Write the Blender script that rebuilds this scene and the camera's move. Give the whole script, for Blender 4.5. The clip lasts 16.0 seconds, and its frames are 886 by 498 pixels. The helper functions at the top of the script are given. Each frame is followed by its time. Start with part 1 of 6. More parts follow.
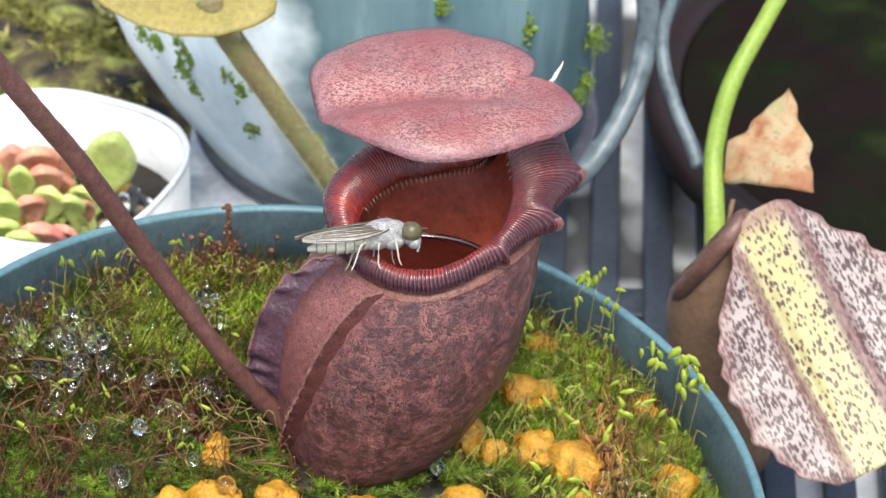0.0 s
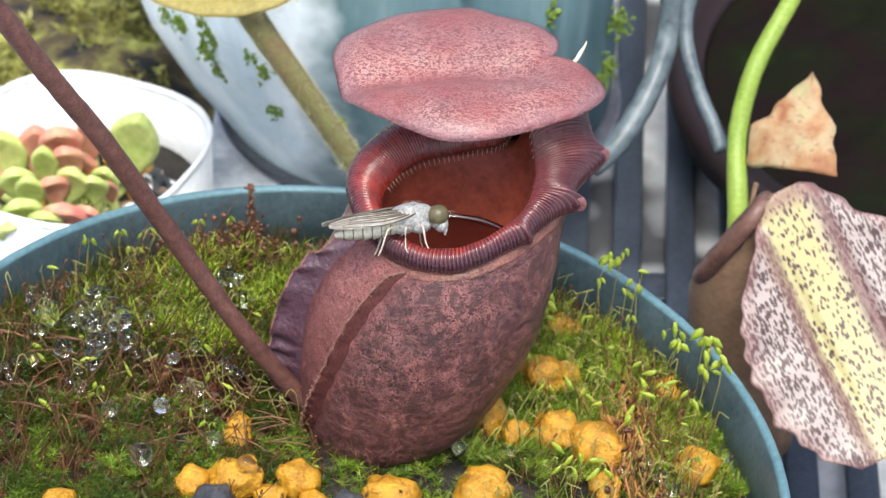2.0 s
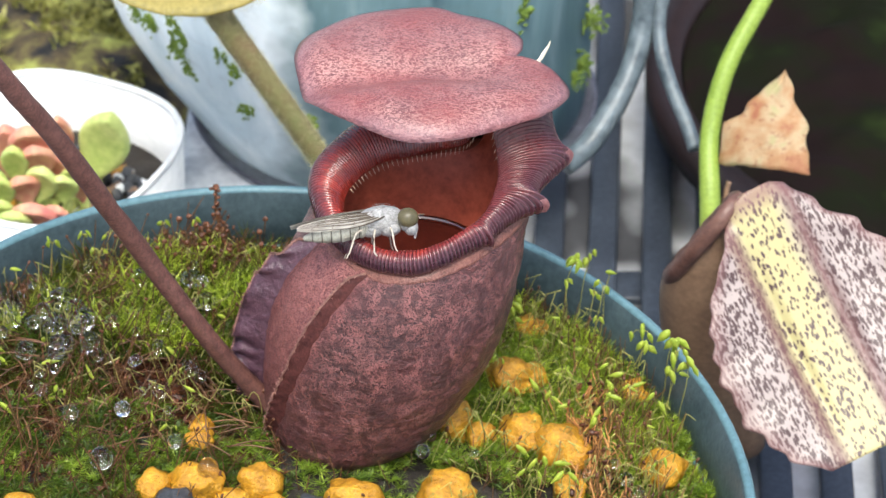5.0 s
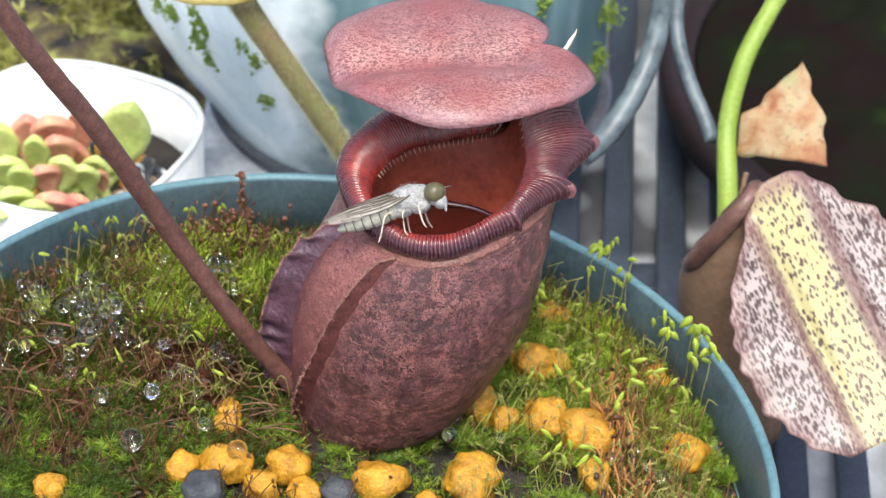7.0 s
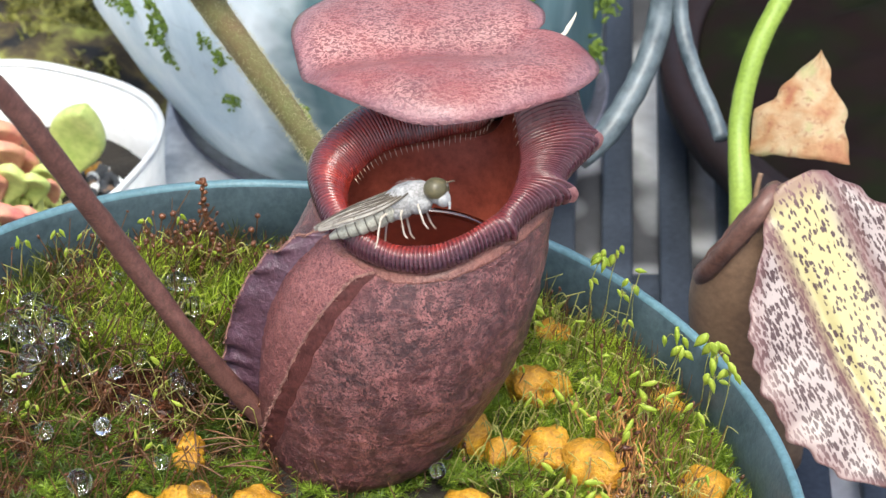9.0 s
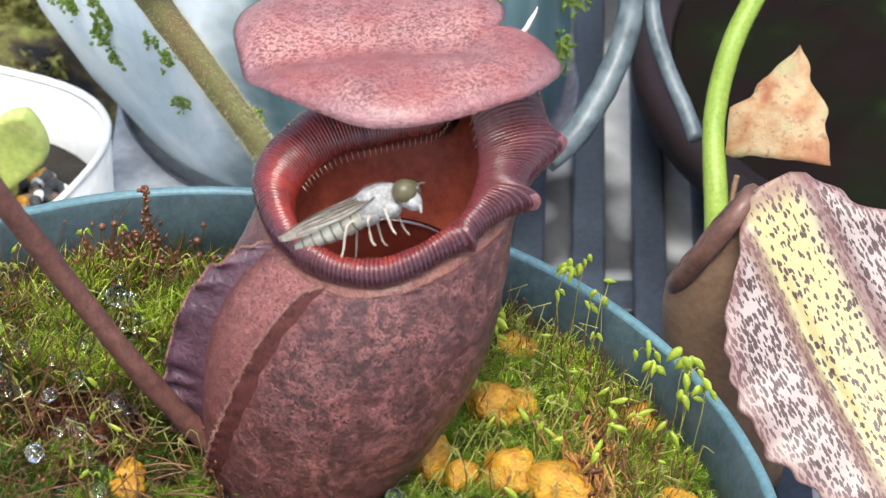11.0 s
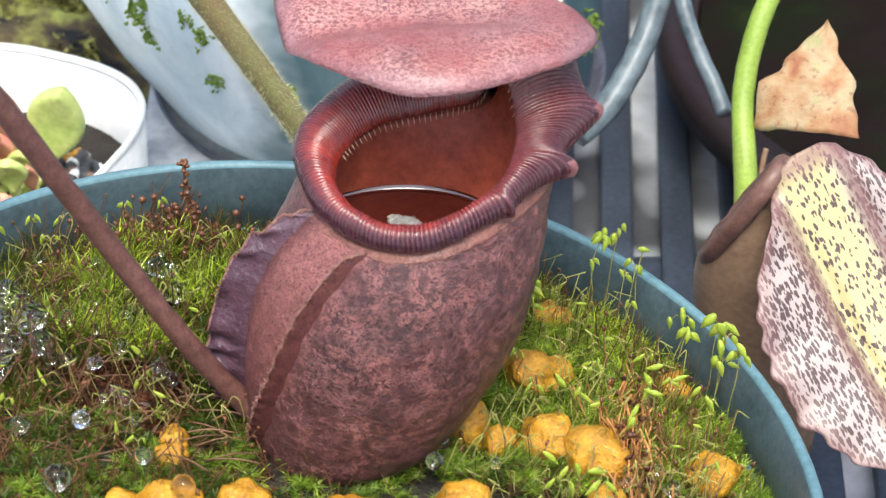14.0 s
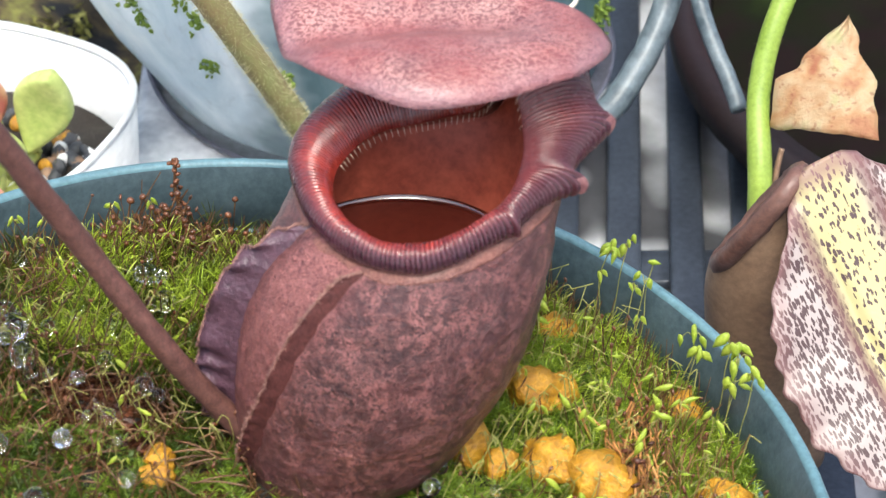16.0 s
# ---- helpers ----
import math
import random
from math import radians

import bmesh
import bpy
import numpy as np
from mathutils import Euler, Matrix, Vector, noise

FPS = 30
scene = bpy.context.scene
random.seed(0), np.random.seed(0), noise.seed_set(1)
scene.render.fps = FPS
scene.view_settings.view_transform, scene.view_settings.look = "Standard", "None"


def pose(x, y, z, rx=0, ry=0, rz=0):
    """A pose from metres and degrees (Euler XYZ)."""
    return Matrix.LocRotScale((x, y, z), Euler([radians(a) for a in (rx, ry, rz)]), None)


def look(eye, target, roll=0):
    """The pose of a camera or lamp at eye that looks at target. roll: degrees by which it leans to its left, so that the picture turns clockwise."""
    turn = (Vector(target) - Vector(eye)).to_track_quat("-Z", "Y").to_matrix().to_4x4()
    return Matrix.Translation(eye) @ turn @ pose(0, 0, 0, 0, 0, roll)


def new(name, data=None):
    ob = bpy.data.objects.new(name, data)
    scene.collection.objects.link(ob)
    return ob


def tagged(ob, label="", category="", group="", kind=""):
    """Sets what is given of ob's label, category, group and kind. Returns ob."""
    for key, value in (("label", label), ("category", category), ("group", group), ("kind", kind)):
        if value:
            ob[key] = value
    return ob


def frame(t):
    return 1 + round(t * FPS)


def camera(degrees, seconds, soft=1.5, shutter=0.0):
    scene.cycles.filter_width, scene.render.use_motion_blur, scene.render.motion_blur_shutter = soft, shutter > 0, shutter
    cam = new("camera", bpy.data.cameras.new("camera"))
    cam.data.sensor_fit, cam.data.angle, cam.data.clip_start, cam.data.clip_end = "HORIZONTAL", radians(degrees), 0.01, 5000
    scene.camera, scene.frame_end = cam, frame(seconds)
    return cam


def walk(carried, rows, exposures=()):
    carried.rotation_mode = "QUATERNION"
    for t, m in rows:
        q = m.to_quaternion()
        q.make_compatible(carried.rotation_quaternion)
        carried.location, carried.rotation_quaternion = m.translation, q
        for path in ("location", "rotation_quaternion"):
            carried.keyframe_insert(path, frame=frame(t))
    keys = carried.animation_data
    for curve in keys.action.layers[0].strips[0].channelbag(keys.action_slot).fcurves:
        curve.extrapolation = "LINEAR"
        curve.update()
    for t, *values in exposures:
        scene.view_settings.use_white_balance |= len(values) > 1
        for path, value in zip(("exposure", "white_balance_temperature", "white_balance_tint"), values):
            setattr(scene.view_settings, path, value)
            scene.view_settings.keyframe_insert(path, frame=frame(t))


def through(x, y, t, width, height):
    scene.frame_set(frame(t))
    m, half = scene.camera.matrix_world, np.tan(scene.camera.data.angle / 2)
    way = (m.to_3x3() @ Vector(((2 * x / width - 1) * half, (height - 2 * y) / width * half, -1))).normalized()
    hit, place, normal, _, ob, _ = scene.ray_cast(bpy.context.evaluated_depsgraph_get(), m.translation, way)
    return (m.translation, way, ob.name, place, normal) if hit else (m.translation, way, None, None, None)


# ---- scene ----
cam = camera(20.0, 16.0, soft=1.35)
PATH = [
    (0.0, pose(-0.00328, -0.29477, 0.32472, 52.992, -0.091, -0.317)),
    (0.5, pose(-0.00124, -0.29643, 0.32455, 53.028, -0.176, -0.014)),
    (1.0, pose(-0.00019, -0.29728, 0.32493, 52.831, 0.180, 0.346)),
    (1.5, pose(0.00035, -0.29614, 0.32343, 52.814, 0.186, 0.253)),
    (2.0, pose(-0.00338, -0.29571, 0.32306, 52.852, 0.011, 0.228)),
    (2.5, pose(-0.00465, -0.29588, 0.32243, 52.905, -0.309, 0.204)),
    (3.0, pose(-0.00161, -0.29589, 0.32271, 52.930, -0.086, 0.311)),
    (3.5, pose(0.00152, -0.29310, 0.32312, 52.664, 0.027, 0.264)),
    (4.0, pose(0.00253, -0.29270, 0.32259, 52.653, 0.200, 0.315)),
    (6.5, pose(-0.00000, -0.29503, 0.32258, 52.730, -0.022, 0.159)),
    (7.0, pose(-0.00300, -0.29741, 0.32240, 52.818, -0.176, 0.168)),
    (7.5, pose(-0.00348, -0.29785, 0.32264, 52.931, -0.250, 0.077)),
    (8.0, pose(-0.00337, -0.29827, 0.32306, 52.992, -0.253, 0.032)),
    (8.5, pose(-0.00359, -0.29840, 0.32253, 53.007, 0.005, -0.412)),
    (9.0, pose(-0.00350, -0.26725, 0.29971, 53.075, 0.127, -0.590)),
    (9.2, pose(-0.00234, -0.25597, 0.29248, 53.066, 0.175, -0.531)),
    (11.3, pose(0.00036, -0.25127, 0.28948, 52.973, 0.270, -1.203)),
    (11.5, pose(0.00074, -0.25172, 0.28934, 52.955, 0.218, -0.944)),
    (12.0, pose(0.00094, -0.25240, 0.29038, 52.946, 0.295, -0.986)),
    (12.5, pose(0.00045, -0.25349, 0.29037, 52.881, 0.506, -0.889)),
    (13.0, pose(-0.00071, -0.25493, 0.28983, 52.857, 0.319, -1.052)),
    (13.5, pose(-0.00274, -0.25782, 0.29118, 52.866, 0.405, -0.987)),
    (14.0, pose(-0.00333, -0.25692, 0.28934, 53.013, 0.668, -1.155)),
    (14.5, pose(-0.00387, -0.25446, 0.28898, 53.031, 0.501, -0.887)),
    (15.0, pose(-0.00388, -0.25066, 0.28914, 52.678, 0.234, -0.854)),
    (15.5, pose(-0.00552, -0.24484, 0.28642, 51.863, -0.139, -0.775)),
    (16.0, pose(-0.00348, -0.24040, 0.28828, 51.469, -0.069, -0.642)),
]

cam.data.dof.use_dof = True
cam.data.dof.focus_distance, cam.data.dof.aperture_fstop = 0.311, 62.0
walk(cam, PATH, exposures=[(0.0, 0.94), (9.0, 0.99), (13.0, 1.05), (16.0, 1.13)])

# ---- light: bright, diffuse daylight under a greenhouse roof, with a soft sun ----
SUN_ELEVATION, SUN_AZIMUTH = radians(65), radians(180)
world = bpy.data.worlds.new("daylight")
scene.world = world
world.use_nodes = True
sky = world.node_tree.nodes.new("ShaderNodeTexSky")
sky.sky_type, sky.sun_disc = "NISHITA", False
sky.sun_elevation, sky.sun_rotation = SUN_ELEVATION, SUN_AZIMUTH
sky.air_density, sky.dust_density = 1.0, 4.0
world.node_tree.links.new(sky.outputs[0], world.node_tree.nodes["Background"].inputs[0])
world.node_tree.nodes["Background"].inputs[1].default_value = 0.15
sun = new("sun", bpy.data.lights.new("sun", "SUN"))
sun.data.energy, sun.data.angle, sun.data.color = 1.75, radians(27), (0.962, 1.0, 0.93)
sun.matrix_basis = look((math.sin(SUN_AZIMUTH) * math.cos(SUN_ELEVATION), math.cos(SUN_AZIMUTH) * math.cos(SUN_ELEVATION), math.sin(SUN_ELEVATION)), (0, 0, 0))

MM = 0.001
rng = random.Random(7)


# ---- materials ----
def nodes_of(name):
    m = bpy.data.materials.new(name)
    m.use_nodes = True
    nt = m.node_tree
    return m, nt, nt.nodes["Principled BSDF"]


def tex_noise(nt, size_mm, detail=4.0, rough=0.6, distort=0.0, coord="Object", stretch=(1, 1, 1)):
    """A noise whose features are about size_mm across. Returns its value socket."""
    tc = nt.nodes.new("ShaderNodeTexCoord")
    mp = nt.nodes.new("ShaderNodeMapping")
    mp.inputs["Scale"].default_value = stretch
    n = nt.nodes.new("ShaderNodeTexNoise")
    n.inputs["Scale"].default_value = 1000.0 / size_mm
    n.inputs["Detail"].default_value, n.inputs["Roughness"].default_value, n.inputs["Distortion"].default_value = detail, rough, distort
    nt.links.new(tc.outputs[coord], mp.inputs[0])
    nt.links.new(mp.outputs[0], n.inputs["Vector"])
    return n.outputs["Fac"]


def ramp(nt, fac, stops):
    r = nt.nodes.new("ShaderNodeValToRGB")
    while len(r.color_ramp.elements) < len(stops):
        r.color_ramp.elements.new(0.5)
    for e, (p, c) in zip(r.color_ramp.elements, stops):
        e.position, e.color = p, (*c, 1)
    nt.links.new(fac, r.inputs[0])
    return r.outputs[0]


def mix(nt, fac, a, b, how="MIX"):
    m = nt.nodes.new("ShaderNodeMix")
    m.data_type, m.blend_type = "RGBA", how
    for sock, v in ((m.inputs[0], fac), (m.inputs[6], a), (m.inputs[7], b)):
        if isinstance(v, bpy.types.NodeSocket):
            nt.links.new(v, sock)
        elif isinstance(v, tuple):
            sock.default_value = (*v, 1)
        else:
            sock.default_value = v
    return m.outputs[2]


def bump(nt, bsdf, fac, depth_mm, strength=1.0):
    b = nt.nodes.new("ShaderNodeBump")
    b.inputs["Strength"].default_value, b.inputs["Distance"].default_value = strength, depth_mm * MM
    nt.links.new(fac, b.inputs["Height"])
    last = bsdf.inputs["Normal"].links
    if last:
        nt.links.new(last[0].from_socket, b.inputs["Normal"])
    nt.links.new(b.outputs[0], bsdf.inputs["Normal"])


def basic(name, dark, light, size_mm, rough=0.5, relief=0.05, fine_mm=None, spec=0.5, island=0.0):
    """Two colours mixed by a broad and a fine noise, with relief; island: how far separate pieces differ."""
    m, nt, b = nodes_of(name)
    broad = tex_noise(nt, size_mm)
    fine = tex_noise(nt, fine_mm or size_mm / 6)
    col = ramp(nt, broad, [(0.3, dark), (0.7, light)])
    col = mix(nt, 0.35, col, ramp(nt, fine, [(0.3, tuple(c * 0.6 for c in dark)), (0.7, tuple(min(1, c * 1.25) for c in light))]))
    if island:
        geo = nt.nodes.new("ShaderNodeNewGeometry")
        hsv = nt.nodes.new("ShaderNodeHueSaturation")
        mr = nt.nodes.new("ShaderNodeMapRange")
        mr.inputs[3].default_value, mr.inputs[4].default_value = 1 - island, 1 + island
        nt.links.new(geo.outputs["Random Per Island"], mr.inputs[0])
        nt.links.new(mr.outputs[0], hsv.inputs["Value"])
        nt.links.new(col, hsv.inputs["Color"])
        col = hsv.outputs[0]
    nt.links.new(col, b.inputs["Base Color"])
    b.inputs["Roughness"].default_value = rough
    b.inputs["Specular IOR Level"].default_value = spec
    if relief:
        bump(nt, b, fine, relief)
    return m


def leafy(name, dark, light, size_mm, rough=0.45, through=0.35, relief=0.0, fine_mm=None, island=0.0):
    """Thin plant tissue: part of the light passes through it."""
    m = basic(name, dark, light, size_mm, rough, relief, fine_mm, island=island)
    nt = m.node_tree
    b = nt.nodes["Principled BSDF"]
    tr = nt.nodes.new("ShaderNodeBsdfTranslucent")
    nt.links.new(b.inputs["Base Color"].links[0].from_socket, tr.inputs[0])
    mx = nt.nodes.new("ShaderNodeMixShader")
    mx.inputs[0].default_value = through
    nt.links.new(b.outputs[0], mx.inputs[1])
    nt.links.new(tr.outputs[0], mx.inputs[2])
    nt.links.new(mx.outputs[0], nt.nodes["Material Output"].inputs[0])
    return m


def speckled(name, ground_dark, ground_light, fleck, fleck_mm, stretch, blotch_mm=5.0, rough=0.5, amount=0.53, tint=None, patch=0.28, soft=(0.11, 0.22), edge=None, worm=0.15):
    """Plant skin with small wriggling pale flecks over a mottled ground."""
    m, nt, b = nodes_of(name)
    ground = ramp(nt, tex_noise(nt, blotch_mm, 3, 0.55), [(0.35, ground_dark), (0.68, ground_light)])
    f = tex_noise(nt, fleck_mm, 2, 0.5, 0.7, stretch=stretch)
    big = tex_noise(nt, blotch_mm * 1.7, 2, 0.5)
    add = nt.nodes.new("ShaderNodeMath")
    add.operation = "MULTIPLY_ADD"
    nt.links.new(big, add.inputs[0])
    add.inputs[1].default_value = patch
    nt.links.new(f, add.inputs[2])
    mid = tex_noise(nt, fleck_mm * 4.5, 2, 0.5, 0.8)
    more = nt.nodes.new("ShaderNodeMath")
    more.operation = "MULTIPLY_ADD"
    nt.links.new(mid, more.inputs[0])
    more.inputs[1].default_value = worm
    nt.links.new(add.outputs[0], more.inputs[2])
    worms = ramp(nt, f, [(0.40, (0, 0, 0)), (0.455, (1, 1, 1)), (0.525, (1, 1, 1)), (0.58, (0, 0, 0))])
    dense = ramp(nt, more.outputs[0], [(amount + worm * 0.5 + soft[0], (0.30, 0.30, 0.30)), (amount + worm * 0.5 + soft[1], (1, 1, 1))])
    mask = mix(nt, 1.0, worms, dense, "MULTIPLY")
    col = mix(nt, mask, ground, fleck)
    # edge: the sky's lilac sheen along a rim, painted on as colour
    if edge:
        uv = nt.nodes.new("ShaderNodeUVMap")
        sep = nt.nodes.new("ShaderNodeSeparateXYZ")
        nt.links.new(uv.outputs[0], sep.inputs[0])
        rim = ramp(nt, sep.outputs[1], [(0.84, (0, 0, 0)), (0.97, (0.58, 0.58, 0.58))])
        col = mix(nt, rim, col, edge)
    if tint:
        col = mix(nt, ramp(nt, tex_noise(nt, 9.0, 2), [(0.45, (0, 0, 0)), (0.75, (0.6, 0.6, 0.6))]), col, tint)
    nt.links.new(col, b.inputs["Base Color"])
    b.inputs["Roughness"].default_value = rough
    b.inputs["Specular IOR Level"].default_value = 0.45
    b.inputs["Coat Weight"].default_value, b.inputs["Coat Roughness"].default_value = 0.18, 0.28
    bump(nt, b, mid, 1.6 * worm, 0.9)
    bump(nt, b, f, 0.22, 1.0)
    bump(nt, b, tex_noise(nt, 0.25, 2), 0.04, 0.6)
    return m



def marbled():
    """The trap's skin: dark maroon ground under fine wriggling pink flecks that gather in patches."""
    m, nt, b = nodes_of("pitcher_skin")
    ground = ramp(nt, tex_noise(nt, 6.0, 3, 0.55), [(0.35, (0.030, 0.009, 0.011)), (0.68, (0.058, 0.016, 0.018))])
    fine = tex_noise(nt, 0.44, 3, 0.6, 1.2)
    mid = tex_noise(nt, 2.3, 4, 0.62, 1.6)
    patches = tex_noise(nt, 5.2, 4, 0.62, 0.9)
    spread = ramp(nt, patches, [(0.38, (0.20, 0.20, 0.20)), (0.66, (0.62, 0.62, 0.62))])
    flecks = ramp(nt, fine, [(0.40, (0, 0, 0)), (0.46, (1, 1, 1)), (0.53, (1, 1, 1)), (0.60, (0, 0, 0))])
    worms = ramp(nt, mid, [(0.42, (0.22, 0.22, 0.22)), (0.54, (1, 1, 1))])
    uv = nt.nodes.new("ShaderNodeUVMap")
    sep = nt.nodes.new("ShaderNodeSeparateXYZ")
    nt.links.new(uv.outputs[0], sep.inputs[0])
    # u = 0.5 at the flap on the front; the strip between flap and wing has a lighter ground that fades downwards; it
    # and the shoulder are flecked most
    strip = ramp(nt, sep.outputs[0], [(0.0, (0, 0, 0)), (0.36, (0, 0, 0)), (0.40, (0.75, 0.75, 0.75)), (0.48, (0.75, 0.75, 0.75)), (0.52, (0, 0, 0))])
    strip = mix(nt, 1.0, strip, ramp(nt, sep.outputs[1], [(0.25, (0.2, 0.2, 0.2)), (0.75, (1, 1, 1))]), "MULTIPLY")
    shoulder = ramp(nt, sep.outputs[1], [(0.0, (0, 0, 0)), (0.62, (0, 0, 0)), (0.85, (0.35, 0.35, 0.35))])
    spread = mix(nt, 1.0, spread, mix(nt, 1.0, strip, shoulder, "LIGHTEN"), "LIGHTEN")
    ground = mix(nt, mix(nt, 1.0, strip, (0.95, 0.95, 0.95), "MULTIPLY"), ground, (0.145, 0.040, 0.037))
    mask = mix(nt, 1.0, mix(nt, 1.0, flecks, mix(nt, 1.0, worms, strip, "LIGHTEN"), "MULTIPLY"), spread, "MULTIPLY")
    col = mix(nt, mask, ground, (0.43, 0.165, 0.148))
    nt.links.new(col, b.inputs["Base Color"])
    b.inputs["Roughness"].default_value, b.inputs["Specular IOR Level"].default_value = 0.42, 0.45
    b.inputs["Coat Weight"].default_value, b.inputs["Coat Roughness"].default_value = 0.25, 0.3
    bump(nt, b, mid, 0.35, 0.8)
    bump(nt, b, fine, 0.32, 1.0)
    return m


M_BODY = marbled()
# last colour: lilac sky sheen painted round the lid's rim
M_LID = speckled("lid_skin", (0.128, 0.044, 0.048), (0.178, 0.057, 0.058), (0.44, 0.22, 0.20), 0.40, (0.6, 1, 1), 6.0, 0.40, 0.52, (0.25, 0.048, 0.045), 0.32, (0.02, 0.20), (0.24, 0.125, 0.145))
M_NECK = speckled("pitcher_neck", (0.10, 0.033, 0.026), (0.175, 0.060, 0.044), (0.33, 0.145, 0.11), 0.3, (1, 1, 0.8), 3.0, 0.42, 0.56, None, 0.35, (0.06, 0.26))
M_FLAP = basic("front_wing_skin", (0.036, 0.012, 0.012), (0.105, 0.034, 0.030), 1.2, 0.6, 0.12, 0.4, 0.15)
M_WING = basic("wing_skin", (0.040, 0.018, 0.028), (0.125, 0.062, 0.085), 2.0, 0.28, 0.35, 0.8)
M_WINGEDGE = basic("wing_fringe", (0.11, 0.045, 0.038), (0.29, 0.145, 0.11), 1.0, 0.55, 0.08, 0.3)
M_INNER = basic("pitcher_inside", (0.20, 0.034, 0.020), (0.40, 0.090, 0.050), 3.6, 0.5, 0.04, 1.0, 0.3)
M_TENDRIL = basic("tendril_skin", (0.060, 0.024, 0.021), (0.185, 0.082, 0.066), 1.3, 0.5, 0.08, 0.35)
M_TOOTH = basic("tooth", (0.62, 0.36, 0.24), (0.85, 0.62, 0.48), 1.0, 0.3, 0.0)
M_SPUR = basic("spur", (0.62, 0.52, 0.36), (0.85, 0.8, 0.66), 2.0, 0.45, 0.02)


def peristome_material():
    m, nt, b = nodes_of("peristome_skin")
    uv = nt.nodes.new("ShaderNodeUVMap")
    sep = nt.nodes.new("ShaderNodeSeparateXYZ")
    nt.links.new(uv.outputs[0], sep.inputs[0])
    base = ramp(nt, sep.outputs[1], [(0.05, (0.25, 0.024, 0.014)), (0.38, (0.29, 0.028, 0.018)), (0.52, (0.18, 0.022, 0.020)), (0.66, (0.066, 0.016, 0.026)), (0.88, (0.036, 0.014, 0.030)), (1.0, (0.10, 0.038, 0.040))])
    base = mix(nt, ramp(nt, tex_noise(nt, 4.0, 3), [(0.42, (0, 0, 0)), (0.62, (0.42, 0.42, 0.42))]), base, (0.042, 0.010, 0.016))
    frac = nt.nodes.new("ShaderNodeMath")
    frac.operation = "FRACT"
    nt.links.new(sep.outputs[0], frac.inputs[0])
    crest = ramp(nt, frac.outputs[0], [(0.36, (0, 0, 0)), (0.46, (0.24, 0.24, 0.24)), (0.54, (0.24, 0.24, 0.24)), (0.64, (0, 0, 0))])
    one = nt.nodes.new("ShaderNodeMath")
    one.operation = "FLOOR"
    nt.links.new(sep.outputs[0], one.inputs[0])
    odd = nt.nodes.new("ShaderNodeTexWhiteNoise")
    odd.noise_dimensions = "1D"
    nt.links.new(one.outputs[0], odd.inputs["W"])
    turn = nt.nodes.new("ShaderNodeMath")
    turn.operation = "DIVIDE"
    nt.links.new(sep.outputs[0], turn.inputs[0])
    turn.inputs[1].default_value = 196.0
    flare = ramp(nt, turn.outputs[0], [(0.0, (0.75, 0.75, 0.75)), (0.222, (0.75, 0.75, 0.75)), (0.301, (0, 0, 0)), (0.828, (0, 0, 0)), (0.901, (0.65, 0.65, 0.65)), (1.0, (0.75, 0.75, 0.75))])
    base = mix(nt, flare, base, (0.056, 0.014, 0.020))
    base = mix(nt, ramp(nt, odd.outputs["Value"], [(0.0, (0, 0, 0)), (1.0, (0.45, 0.45, 0.45))]), base, (0.060, 0.010, 0.013))
    # crests turn mauve outwards: lavender sky sheen put into the rib colour
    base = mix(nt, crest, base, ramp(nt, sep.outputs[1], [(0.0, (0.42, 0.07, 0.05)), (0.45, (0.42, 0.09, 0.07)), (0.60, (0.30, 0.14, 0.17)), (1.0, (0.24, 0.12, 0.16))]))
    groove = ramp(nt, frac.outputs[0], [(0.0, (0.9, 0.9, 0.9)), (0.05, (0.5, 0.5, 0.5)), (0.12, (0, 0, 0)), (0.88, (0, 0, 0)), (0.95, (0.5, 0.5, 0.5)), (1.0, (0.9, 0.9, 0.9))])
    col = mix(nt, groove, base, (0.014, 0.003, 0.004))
    nt.links.new(col, b.inputs["Base Color"])
    gloss = ramp(nt, tex_noise(nt, 2.2, 3, 0.6), [(0.35, (0.12, 0.12, 0.12)), (0.65, (0.40, 0.40, 0.40))])
    nt.links.new(gloss, b.inputs["Roughness"])
    b.inputs["Coat Weight"].default_value = 0.42
    b.inputs["Coat Roughness"].default_value = 0.16
    bump(nt, b, tex_noise(nt, 0.5, 2), 0.03, 0.5)
    return m


M_PERI = peristome_material()
M_LIPTIP = basic("lip_point", (0.15, 0.045, 0.05), (0.34, 0.17, 0.17), 1.6, 0.35, 0.06, 0.3)
M_POT = basic("pot_plastic", (0.070, 0.145, 0.17), (0.135, 0.25, 0.285), 12.0, 0.38, 0.03, 0.8)
# Inner wall: shade below the rim is put into this colour, with wet dirt
M_POTSHADEWET = basic("wet_shaded_pot_wall", (0.026, 0.046, 0.056), (0.075, 0.110, 0.126), 6.0, 0.3, 0.08, 1.0)
M_SOIL = basic("wet_soil", (0.008, 0.006, 0.005), (0.030, 0.022, 0.014), 4.0, 0.7, 0.4, 0.8)
M_MOSS = leafy("moss_green", (0.024, 0.040, 0.005), (0.16, 0.185, 0.020), 5.0, 0.45, 0.4, island=0.5)
M_MOSSBRIGHT = leafy("moss_bright", (0.09, 0.155, 0.010), (0.54, 0.66, 0.07), 5.0, 0.4, 0.4, island=0.75)
M_FARTUFT = leafy("far_moss_tuft", (0.13, 0.12, 0.025), (0.50, 0.49, 0.14), 8.0, 0.5, 0.35, island=0.5)
M_MOSSDARK = leafy("moss_dark", (0.022, 0.050, 0.006), (0.13, 0.21, 0.025), 5.0, 0.45, 0.4, island=0.45)
